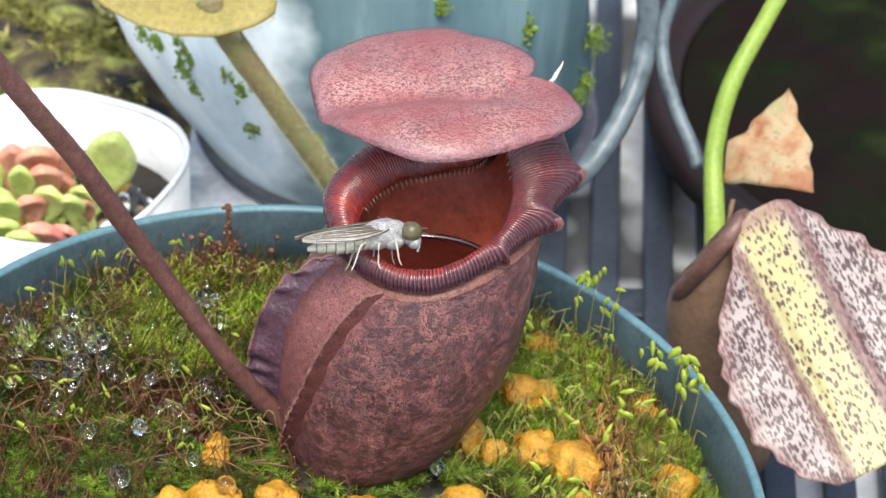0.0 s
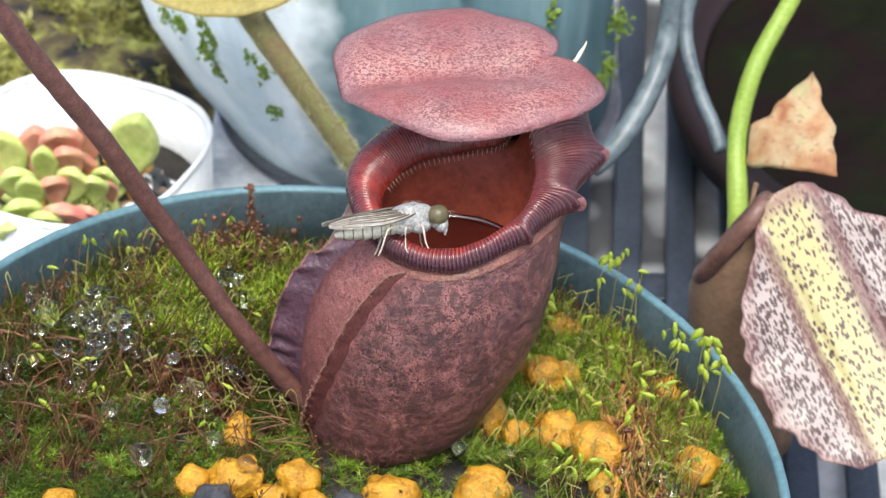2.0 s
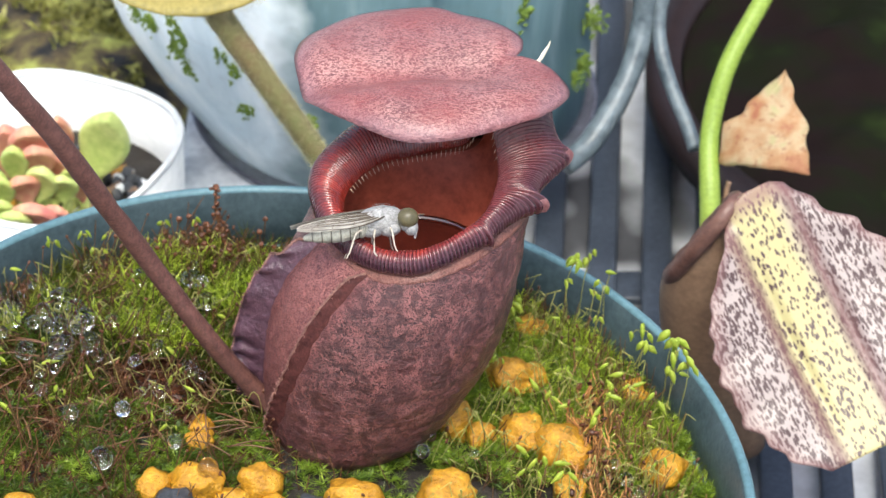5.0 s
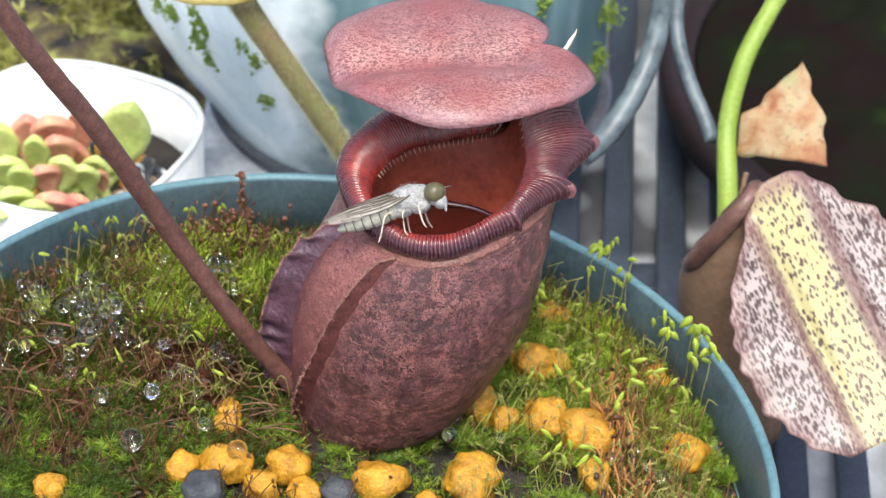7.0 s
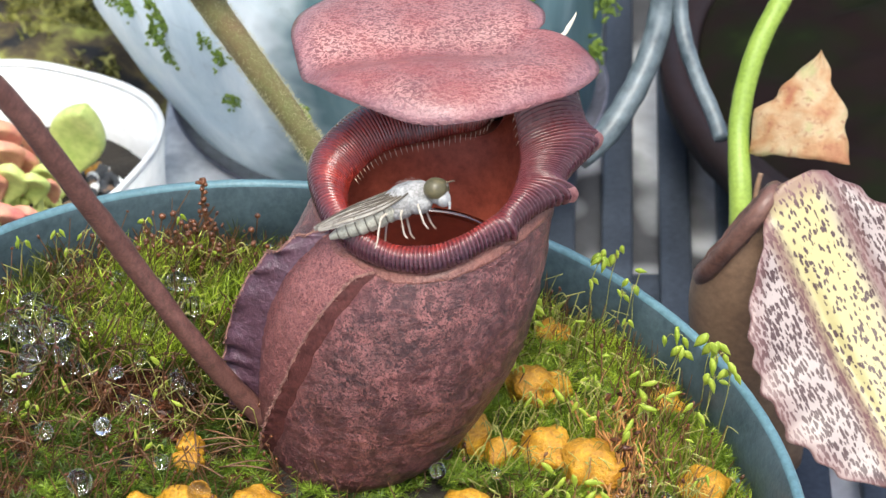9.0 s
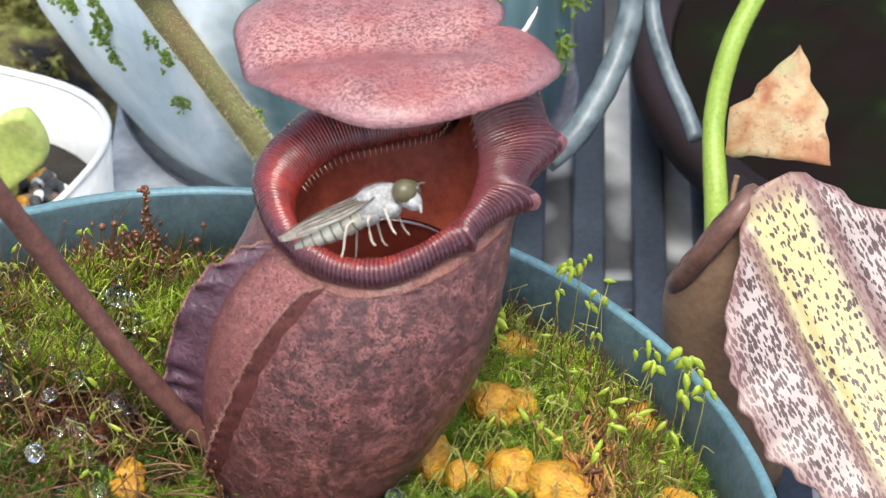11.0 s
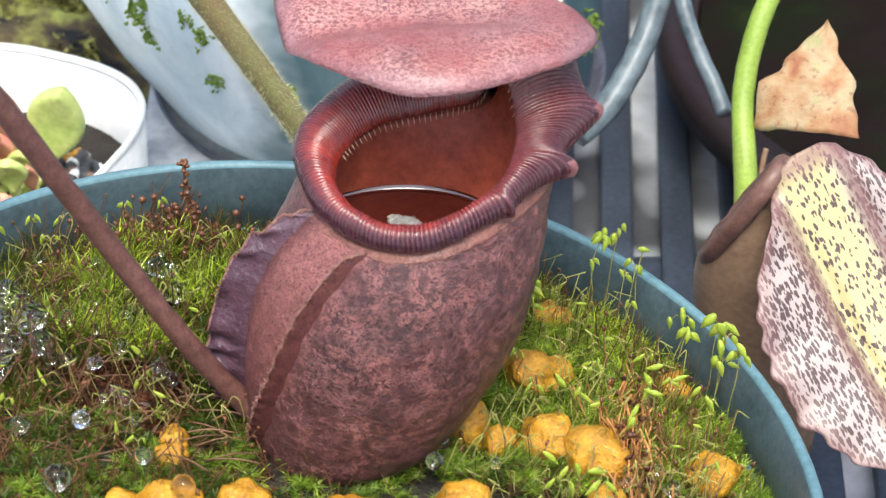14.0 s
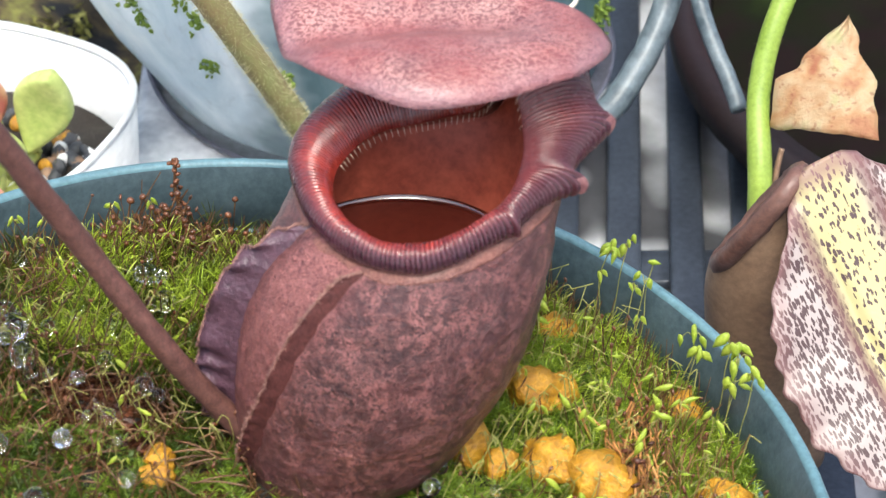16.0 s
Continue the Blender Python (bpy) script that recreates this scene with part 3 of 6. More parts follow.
def moss_h(a, b):
    """Height of the moss bed over the rim's plane."""
    r = math.hypot(a, b) / POT_R
    h = -6.5 + 1.6 * noise.noise(Vector((a * 0.07, b * 0.07, 3.1))) + 0.8 * noise.noise(Vector((a * 0.22, b * 0.22, 7.7)))
    if a < 0:
        h += 1.5 * min(1, -a / 25)
    if b < 8:
        h -= 1.2 * min(1, (8 - b) / 12)
    back = max(0, min(1, (r - 0.70) / 0.2)) * max(0, min(1, (b - 22) / 14)) * (1 if a < 8 else 0)
    h -= 3.2 * back
    right = min(1, max(0, (a - 8) / 20))
    return h - right * (0.3 + 2.2 * max(0, min(1, (r - 0.6) / 0.3))) - 0.6 * max(0, r - 0.86) / 0.14


def lathe(bm, profile, at, sides=96):
    rows = [[bm.verts.new(at(r * math.cos(2 * math.pi * j / sides), r * math.sin(2 * math.pi * j / sides), h)) for j in range(sides)] for r, h in profile]
    grid_faces(bm, rows)
    return rows


def shallow_pot():
    ob = thing("plant_pot", RIM.x, RIM.y, BENCH_Z, "teal plastic plant pot filled with moss", "plant pot")
    bm = bmesh.new()
    depth = 50.0
    lathe(bm, [(POT_R - 1.7, -12), (POT_R - 1.45, -0.5), (POT_R - 1.25, -0.05), (POT_R - 0.9, 0.12), (POT_R - 0.3, 0.08), (POT_R, -0.4), (POT_R - 0.2, -7.5), (POT_R - 1.6, -8.2), (POT_R - 3.0, -9.0), (48, -depth + 2), (46, -depth), (44, -depth), (45.5, -depth + 3), (POT_R - 3.4, -12), (POT_R - 1.7, -12)], pot_at)
    part("pot_wall", bm, M_POT, ob)
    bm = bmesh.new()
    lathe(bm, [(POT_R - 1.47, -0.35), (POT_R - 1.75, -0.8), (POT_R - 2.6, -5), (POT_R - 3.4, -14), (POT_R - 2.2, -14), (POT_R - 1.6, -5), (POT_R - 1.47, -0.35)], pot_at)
    part("inner_wall", bm, M_POTSHADEWET, ob, "inner wall, darkened for wet dirt and for the shade below the rim")
    return ob


shallow_pot()

bm = bmesh.new()
rows = []
for i in range(70):
    r = (POT_R - 2.6) * i / 69
    rows.append([bm.verts.new(pot_at(r * math.cos(t), r * math.sin(t), moss_h(r * math.cos(t), r * math.sin(t)))) for t in (2 * math.pi * j / 120 for j in range(120))])
grid_faces(bm, rows[1:])
whole("soil", bm, M_SOIL, "dark wet soil under the moss in the pot", "soil", kind="structure")

# ---- the pitcher ----
MOUTH = Vector((-2.9, -27.9, 129.5))
MN = Vector((-0.12, -0.071, 0.99)).normalized()
M1 = (Vector((1, 0, 0)) - MN * MN.x).normalized()
M2 = MN.cross(M1)
OUTER = [15.4, 20.4, 21.8, 20.2, 18.6, 16.8, 13.9, 12.8, 12.7, 13.0, 11.9, 12.5]
INNER = [10.2, 12.0, 13.0, 12.0, 12.3, 11.3, 10.2, 9.9, 10.4, 10.4, 9.8, 9.9]
SPIKES = ((318, 1.3, 3.0), (351, 3.0, 4.2), (16, 3.2, 5.0), (36, 1.6, 5.0))


def near_angle(a, b):
    return (a - b + 180) % 360 - 180


def neck_rise(ang):
    return 8.0 * math.exp(-(near_angle(ang, 37) / 15) ** 2)


def inner_drop(ang):
    return 1.9 * max(0, math.sin(math.pi * min(1, max(0, (ang - 25) / 170)))) ** 0.9


def mouth_at(ang, r, h):
    a = radians(ang)
    return MOUTH + M1 * (r * math.cos(a)) + M2 * (r * math.sin(a)) + MN * h


def spike_at(ang):
    return sum(amp * math.exp(-abs(near_angle(ang, at) / w) ** 1.15) for at, amp, w in SPIKES)


def rim_outer(ang):
    r = ring_interp(OUTER, ang)
    return r + spike_at(ang)


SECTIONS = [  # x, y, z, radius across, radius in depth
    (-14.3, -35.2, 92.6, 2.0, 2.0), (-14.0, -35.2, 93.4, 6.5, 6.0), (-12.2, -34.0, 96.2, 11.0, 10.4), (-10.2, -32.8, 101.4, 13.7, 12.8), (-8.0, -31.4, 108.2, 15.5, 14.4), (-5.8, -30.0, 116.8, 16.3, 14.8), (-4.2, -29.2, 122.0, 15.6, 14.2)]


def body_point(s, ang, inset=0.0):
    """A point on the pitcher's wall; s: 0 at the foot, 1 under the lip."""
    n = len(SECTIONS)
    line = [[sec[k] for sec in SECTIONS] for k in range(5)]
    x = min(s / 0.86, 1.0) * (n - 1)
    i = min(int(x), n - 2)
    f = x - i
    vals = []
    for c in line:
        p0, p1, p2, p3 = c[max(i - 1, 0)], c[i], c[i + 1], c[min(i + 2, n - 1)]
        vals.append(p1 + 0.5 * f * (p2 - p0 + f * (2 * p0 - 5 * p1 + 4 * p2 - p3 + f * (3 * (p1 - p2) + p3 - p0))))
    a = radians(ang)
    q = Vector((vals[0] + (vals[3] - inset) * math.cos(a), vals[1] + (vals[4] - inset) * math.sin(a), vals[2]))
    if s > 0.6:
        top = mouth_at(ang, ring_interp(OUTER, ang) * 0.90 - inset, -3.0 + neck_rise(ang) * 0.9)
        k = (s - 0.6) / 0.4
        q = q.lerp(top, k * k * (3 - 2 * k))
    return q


def pitcher():
    ob = thing("pitcher_plant", -14.3, -35.2, 92.6, "dark red speckled pitcher trap with a broad lid and ribbed lip", "pitcher plant")
    sides = 120
    bm = bmesh.new()
    rows = []
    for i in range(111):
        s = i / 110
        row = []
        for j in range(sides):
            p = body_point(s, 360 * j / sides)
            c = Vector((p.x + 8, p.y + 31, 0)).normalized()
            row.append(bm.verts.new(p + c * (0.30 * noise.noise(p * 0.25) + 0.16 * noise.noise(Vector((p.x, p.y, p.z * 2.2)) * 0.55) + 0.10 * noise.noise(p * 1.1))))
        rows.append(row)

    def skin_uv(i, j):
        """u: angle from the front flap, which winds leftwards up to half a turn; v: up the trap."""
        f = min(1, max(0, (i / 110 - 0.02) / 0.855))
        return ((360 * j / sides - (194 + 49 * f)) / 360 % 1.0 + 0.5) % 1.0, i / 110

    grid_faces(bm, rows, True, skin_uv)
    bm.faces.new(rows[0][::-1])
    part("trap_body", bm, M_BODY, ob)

    bm = bmesh.new()
    rows = []
    for s, lift in ((0.84, -0.5), (0.865, 0.16), (0.885, 0.32), (0.91, 0.30), (0.95, 0.36), (1.0, 0.2)):
        row = []
        for j in range(sides):
            ang = 360 * j / sides
            wander = 0.022 * noise.noise(Vector((math.cos(radians(ang)) * 2.4, math.sin(radians(ang)) * 2.4, 5))) + 0.008 * noise.noise(Vector((ang * 0.13, 0, 2)))
            p = body_point(min(1.0, s + wander * (1 - s) / 0.15), ang)
            row.append(bm.verts.new(p + (p - MOUTH).normalized() * (0.12 + lift + 0.2 * noise.noise(p * 0.8))))
        rows.append(row)
    grid_faces(bm, rows)
    part("neck_band", bm, M_NECK, ob, "orange-brown band under the lip")

    bm = bmesh.new()
    rows = []
    for i in range(26):
        s = 1.0 - 0.85 * i / 25
        row = []
        for j in range(sides):
            ang = 360 * j / sides
            p = body_point(s, ang, 1.2)
            k = max(0, 1 - i / 5)
            row.append(bm.verts.new(p.lerp(mouth_at(ang, ring_interp(INNER, ang) + 0.4, -2.2 - inner_drop(ang) + neck_rise(ang) * 0.8), k * k)))
        rows.append(row)
    grid_faces(bm, rows)
    bm.faces.new(rows[-1])
    part("inner_wall", bm, M_INNER, ob, "smooth red-brown inner wall")

    # ribbed lip
    ribs, per, prof = 196, 8, 18
    length = [0.0]
    for k in range(720):
        length.append(length[-1] + (ring_interp(OUTER, k / 2) + 0.5 * ring_interp(INNER, k / 2)) * (1 + 0.75 * math.exp(-(near_angle(k / 2, 12) / 36) ** 2)))

    def rib_angle(j):
        """Ribs stand at even distances along the lip, closer on its flare."""
        want = length[-1] * (j / (ribs * per) % 1.0)
        lo, hi = 0, 720
        while hi - lo > 1:
            m = (lo + hi) // 2
            lo, hi = (m, hi) if length[m] <= want else (lo, m)
        return (lo + (want - length[lo]) / (length[hi] - length[lo])) / 2

    bm = bmesh.new()
    rows = []
    for k in range(prof + 1):
        v = k / prof
        row = []
        for j in range(ribs * per):
            ang = rib_angle(j)
            ro, ri = rim_outer(ang), ring_interp(INNER, ang)
            wave = abs((j % per) / per * 2 - 1)
            th = math.pi * (1.0 - 1.18 * v)
            mid, half = (ri + ro) / 2, (ro - ri) / 2
            low = math.exp(-(near_angle(ang, 268) / 58) ** 2)
            tall = 1.5 + 0.10 * half - 0.7 * low
            r = mid + half * math.cos(th) - 0.5 * inner_drop(ang) * max(0, 1 - v / 0.42) ** 1.4
            h = tall * math.sin(th) - 0.6 - 0.35 * low + neck_rise(ang) * (1.0 - 0.25 * v) - 1.2 * v * v - inner_drop(ang) * max(0, 1 - v / 0.42) ** 1.4
            ridge = (0.75 + 0.5 * noise.noise(Vector((j // per * 3.7, v * 2.5, 9)))) * (0.07 * (1 - wave) - 0.17 * wave ** 4) * (0.5 + 0.5 * math.sin(math.pi * min(1, v * 1.1))) * (1.0 + 0.7 * v) * (1.0 + 0.9 * math.exp(-(near_angle(ang, 12) / 36) ** 2))
            und = 0.35 * noise.noise(Vector((math.cos(radians(ang)) * 3, math.sin(radians(ang)) * 3, v)))
            p = mouth_at(ang, r, h + und)
            nrm = (M1 * math.cos(radians(ang)) + M2 * math.sin(radians(ang))) * math.cos(th) + MN * math.sin(th)
            row.append(bm.verts.new(p + nrm * ridge))
        rows.append(row)
    grid_faces(bm, rows, True, lambda a, c: (c / per, a / prof))
    tips = {j for j in range(ribs * per) if any(abs(near_angle(rib_angle(j), at)) < 0.22 * w for at, amp, w in SPIKES[1:3])}
    for n, fc in enumerate(bm.faces):
        fc.material_index = 1 if n % (ribs * per) in tips and n // (ribs * per) > 0.72 * prof else 0
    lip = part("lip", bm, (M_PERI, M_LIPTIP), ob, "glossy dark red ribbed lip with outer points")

    # pale teeth along the inner edge of the lip
    bm = bmesh.new()
    for j in range(ribs):
        ang = rib_angle((j + 0.5) * per)
        if not 20 < ang < 155 or j % 2:
            continue
        lowest = inner_drop(ang)
        base = mouth_at(ang, ring_interp(INNER, ang) - 0.5 * lowest + 0.1, -0.9 - lowest + neck_rise(ang))
        tip = mouth_at(ang, ring_interp(INNER, ang) - 0.5 * lowest - rng.uniform(0.3, 0.5), -0.9 - rng.uniform(0.6, 0.85) - lowest + neck_rise(ang) * 0.97)
        tube(bm, [base, base.lerp(tip, 0.6), tip], lambda f: 0.05 * (1.2 - f), 5)
    part("teeth", bm, M_TOOTH, lip, "pale teeth along the lip's inner edge")

    # two fringed wings down the front
    for name, a0, a1, w0, s0, s1, lean, mat in (("front_wing", 243, 194, 2.1, 0.02, 0.875, 1.1, M_FLAP), ("side_wing", 196, 175, 4.4, 0.19, 0.96, 0.5, M_WING)):
        bm, fr = bmesh.new(), bmesh.new()
        rows = [[], [], [], [], []]
        edge = []
        for i in range(170):
            f = i / 169
            s = s0 + (s1 - s0) * f
            ang = a1 + (a0 - a1) * f
            p = body_point(s, ang, 0.4)
            out = (body_point(s, ang, -1.0) - p).normalized()
            along = (body_point(s, ang + 4) - p).normalized()
            w = w0 * (0.55 + 0.45 * min(1, f / 0.5)) * min(1, 0.2 + f / 0.10, 0.25 + (1 - f) / 0.035) if lean > 1 else w0 * (math.sin(math.pi * min(1, max(0.03, f ** (0.72 if lean < 1 else 1.0) * 0.97 + 0.02))) ** 0.55) * min(1, 0.35 + (1 - f) / 0.4) + 0.35
            way = (out + along * lean * -1).normalized()
            ruff = (out if lean > 1 else along) * ((0.20 * math.sin(f * 150 + 2 * noise.noise(Vector((f * 14, 0, 0)))) + 0.25 * noise.noise(Vector((f * 8, 3, 0)))) * w / 3 if lean > 1 else (0.62 * math.sin(f * 74 + 3 * noise.noise(Vector((f * 7, 0, 0)))) + 0.6 * noise.noise(Vector((f * 12, 5, 0)))) * w / 3.6)
            for k in range(5):
                g = k / 4
                thick = along * (0.55 * (1 - 0.5 * g))
                rows[k].append((p + way * (w + 0.5) * g + ruff * g ** (5 if lean > 1 else 2), thick))
            edge.append(rows[4][-1][0])
        front = [[bm.verts.new(p + t * 0.5) for p, t in row] for row in rows]
        back = [[bm.verts.new(p - t * 0.5) for p, t in row] for row in rows]
        allrows = front + back[::-1]
        grid_faces(bm, allrows, False)
        wing = part(name, bm, mat, ob, "dark red flap down the front with a scalloped edge" if lean > 1 else "dark purple ruffled wing")
        for i in range(1, len(edge)):
            for h in range(2):
                p = edge[i - 1].lerp(edge[i], rng.random())
                q = p + Vector((rng.uniform(-0.3, 0.1), rng.uniform(-0.5, 0.2), rng.uniform(-0.2, 0.3))).normalized() * rng.uniform(0.25, 0.6)
                tube(fr, [p, q], lambda f: 0.11 * (1 - 0.7 * f), 4)
        tube(fr, edge, 0.16, 6, wobble=0.6)
        part("fringe", fr, M_WINGEDGE, wing, "short brown fringe")

    # lid: a heart-shaped plate that is notched where it joins
    LC = Vector((-1.1, -15.6, 140.5))
    lid_radii = [16.4, 12.9, 13.9, 14.2, 14.3, 13.9, 15.6, 16.2, 16.9, 18.0, 19.2, 18.9, 17.6, 16.8, 16.1, 15.2, 14.9, 15.0, 14.9, 14.8, 14.9, 15.8, 17.7, 18.7]
    table = []
    for k in range(720):
        ang = k / 2
        notch = 1.6 * math.exp(-(near_angle(ang, 12.5) / 4.0) ** 2)
        table.append(ring_interp(lid_radii, ang) - notch)
    bm = bmesh.new()
    n = 360
    top, low = [], []
    for i in range(26):
        g = max(0.0, (i - 1) / 24) if i > 1 else 0.004
        rt, rl = [], []
        for j in range(n):
            ang = 360 * j / n
            r = table[int(ang * 2)] * g
            x, y = r * math.cos(radians(ang)), r * math.sin(radians(ang))
            off = abs(y + 1.5 - 0.06 * x)
            z = 2.1 * (1 - math.exp(-(off / 3.4) ** 2) * min(1, max(0.15, (13 - x) / 7))) - 0.0045 * (off ** 2) - 0.003 * x * x * (1 if x < 0 else 0.6) + 0.35 * noise.noise(Vector((x * 0.13, y * 0.13, 2)))
            z -= (1.5 - 0.9 * math.sin(radians(ang))) * g ** 8
            thick = 0.12 + 0.75 * math.sqrt(max(0, 1 - g ** 6))
            rt.append(bm.verts.new(LC + Vector((x, y, z))))
            rl.append(bm.verts.new(LC + Vector((x * 0.985, y * 0.985, z - thick))))
        top.append(rt)
        low.append(rl)
    grid_faces(bm, top[1:] + low[:0:-1], True, lambda a, c: (c / n, a / 24 if a < 25 else (49 - a) / 24))
    bm.faces.new(top[1])
    bm.faces.new(low[1][::-1])
    lid = part("lid", bm, M_LID, ob, "heart-shaped pinkish-red speckled lid")
    bm = bmesh.new()
    hinge = Vector((12.2, -13.4, 139.8))
    tube(bm, spline([mouth_at(46, 18.5, 3.0), mouth_at(45, 19.0, 5.0), hinge + Vector((0.6, 0.2, -3.4)), hinge + Vector((-0.4, 0, -2.2))], 6), lambda f: 2.2 - 1.3 * f, 12)
    part("hinge", bm, M_NECK, ob)
    bm = bmesh.new()
    tube(bm, spline([hinge + Vector((-5.5, 0.1, 0.2)), hinge + Vector((-2, 0, 0.6)), hinge + Vector((0.6, 0, 0.7)), hinge + Vector((1.6, 0.6, 1.8)), hinge + Vector((2.2, 1.0, 2.7)), hinge + Vector((2.4, 1.2, 3.3))], 5), lambda f: (0.27 if f < 0.55 else 0.27 * (1 - f) / 0.45 + 0.03), 8)
    part("spur", bm, M_SPUR, lid, "pale pointed spur")

    # tendril from the foot up to its leaf
    bm = bmesh.new()
    line = spline([(-15.5, -36.0, 94.5), (-20.5, -34.6, 95.8), (-24.3, -33.6, 99.6), (-30.6, -34.9, 110.6), (-38.4, -36.3, 126.6), (-46.1, -42.0, 147.3), (-52.1, -47.1, 162.2), (-60, -53, 182), (-72, -60, 205)], 8)
    tube(bm, line, lambda f: 2.1 - 0.85 * min(1, f / 0.3) + 0.1 * f, 14, wobble=0.12)
    part("tendril", bm, M_TENDRIL, ob, "long brown tendril")
    return ob


pitcher()

# fluid in the trap, with its edge drawn up along the wall
WATER_Z = 116.8
bm = bmesh.new()
rows = []


def wall_at_height(z, ang):
    lo, hi = 0.1, 1.0
    for _ in range(24):
        m = (lo + hi) / 2
        if body_point(m, ang, 1.2).z < z:
            lo = m
        else:
            hi = m
    return body_point(lo, ang, 1.2)


edge = [wall_at_height(WATER_Z, 360 * j / 96) for j in range(96)]
mid = sum(edge, Vector()) / len(edge)
for g, h in ((0.02, 0), (0.5, 0), (0.93, 0), (0.955, 0.05), (0.97, 0.14), (0.98, 0.25), (0.988, 0.36), (0.994, 0.48), (1.0, 0.62)):
    rows.append([bm.verts.new(mid.lerp(e, g) * 1.0 + Vector((0, 0, h))) for e in edge])
grid_faces(bm, rows)
bm.faces.new(rows[0])
whole("pitcher_fluid", bm, M_FLUID, "dark reddish water standing inside the pitcher", "water")

# ---- stones between the moss ----
def stone(a, b, r, dark=False, k=0):
    bm = bmesh.new()
    r *= 1.2 if a > 18 else 1.06
    c = pot_at(a, b, moss_h(a, b) + r * 0.66)
    blob(bm, c, (r * rng.uniform(0.92, 1.12), r * rng.uniform(0.85, 1.05), r * rng.uniform(0.72, 0.9)), (rng.uniform(-25, 25), rng.uniform(-25, 25), rng.uniform(0, 180)), 0.42, 1.3, 3, k * 3.7 + 1)
    if dark:
        whole("stone", bm, M_DARKSTONE, "dark grey stone lying in the moss", "stone", "dark stones in the pot")
    else:
        whole("stone", bm, M_STONE, "rough orange-yellow stone lying in the moss", "stone", "yellow stones in the pot")


STONES = [(-13.6, 9.4, 1.9), (-13.8, 6.4, 1.8), (-18.3, -2.6, 2.2), (-12.5, -1.7, 3.1), (-4.6, 1.0, 2.8), (-7.4, -3.4, 2.3), (-1.9, -2.6, 2.1), (7.8, -0.4, 3.3), (20.2, 2.6, 3.4), (14.7, -1.0, 1.6), (27.0, 28.5, 3.0), (29.4, 29.3, 2.3), (19.6, 17.7, 2.6), (23.7, 15.7, 1.9), (29.1, 17.2, 2.9), (34.4, 14.4, 3.3), (36.6, 7.1, 2.2), (44.3, 30.9, 2.2), (49.2, 16.0, 2.8), (-34.2, -10.1, 2.2), (29.2, 41.9, 2.4)]
for k, (a, b, r) in enumerate(STONES):
    stone(a, b, r, False, k)
for k, (a, b, r) in enumerate([(2.8, -2.6, 2.5), (-14.6, -6.8, 3.0), (16.5, -5.5, 2.3)]):
    stone(a, b, r, True, k + 40)


# ---- moss ----
def clear_of_stones(a, b):
    return all(math.hypot(a - x, b - y) > r * 1.0 for x, y, r in STONES)


def moss_bed(name, count, pick, material, label, length, width, blades, spread, rosette=False):
    verts, faces = [], []
    made = 0
    while made < count:
        a, b = rng.uniform(-58, 57), rng.uniform(-22, 58)
        if a * a + b * b > 57.0 ** 2 or not pick(a, b):
            continue
        made += 1
        if not clear_of_stones(a, b):
            continue
        base = pot_at(a, b, moss_h(a, b) - 0.3)
        tall = rng.uniform(0.3, 1.0) * (1.0 + 0.5 * max(0, min(1, (b - 15) / 25)))
        stem = POT_N + Vector((rng.uniform(-0.35, 0.35), rng.uniform(-0.35, 0.35), 0))
        for k in range(blades):
            f = rng.random()
            th = rng.uniform(0, 6.283)
            way = (stem * rng.uniform(0.25, 1.0) + Vector((math.cos(th), math.sin(th), 0)) * spread).normalized()
            p = base + stem * (0.2 + 1.9 * tall if rosette else f * tall * length * 0.9)
            if rosette:
                way = (stem * (0.15 + 0.9 * f) + Vector((math.cos(th), math.sin(th), 0)) * 0.95).normalized()
            add_tri_data(verts, faces, p, way, length * rng.uniform(0.5, 1.0), width, 0.12)
    return stuff(name, verts, faces, material, label, "moss")


def dry_patch(a, b):
    return noise.noise(Vector((a * 0.06, b * 0.06, 11.0))) + 0.5 * noise.noise(Vector((a * 0.2, b * 0.2, 5.0))) + (0.30 if a < -8 else -0.45)


def tuft(a, b, size, seed):
    """Positive inside the cushions in which the moss grows."""
    return noise.noise(Vector((a / size, b / size, seed))) + 0.5 * noise.noise(Vector((a / size * 2.3, b / size * 2.3, seed + 4)))


def hollow(a, b):
    """Brown and wet by the foot of the tendril."""
    return math.exp(-((a + 21) / 9) ** 2 - ((b - 15) / 8) ** 2) + 0.25 * noise.noise(Vector((a * 0.3, b * 0.3, 40))) > 0.45


def at_back(a, b):
    return math.hypot(a, b) > 0.84 * POT_R and b > 26 and a < 8


moss_bed("moss", 2000, lambda a, b: a > -8 and not at_back(a, b) and tuft(a, b, 4.5, 2.0) > 0.0 and (b > 17 or rng.random() < 0.14), M_MOSSBRIGHT, "bright yellow-green star moss carpet in the pot", 2.1, 0.115, 19, 0.75)
moss_bed("moss", 850, lambda a, b: a <= -8 and not at_back(a, b) and not hollow(a, b) and tuft(a, b, 6.0, 9.0) > 0.08, M_MOSS, "patchy yellow-green moss among dark gaps", 2.6, 0.14, 18, 0.7)
moss_bed("moss", 1200, lambda a, b: b > 14 and a > 22 and tuft(a, b, 4.0, 5.0) > -0.1, M_MOSSBRIGHT, "upright yellow-green moss shoots in the pot", 2.9, 0.105, 14, 0.5)
moss_bed("moss", 1000, lambda a, b: b > 22 and a < 2 and not at_back(a, b) and tuft(a, b, 5.5, 12.0) > 0.05 and (a > -28 or rng.random() < 0.25), M_MOSSBRIGHT, "upright yellow-green moss shoots in the pot", 4.2, 0.12, 12, 0.38)
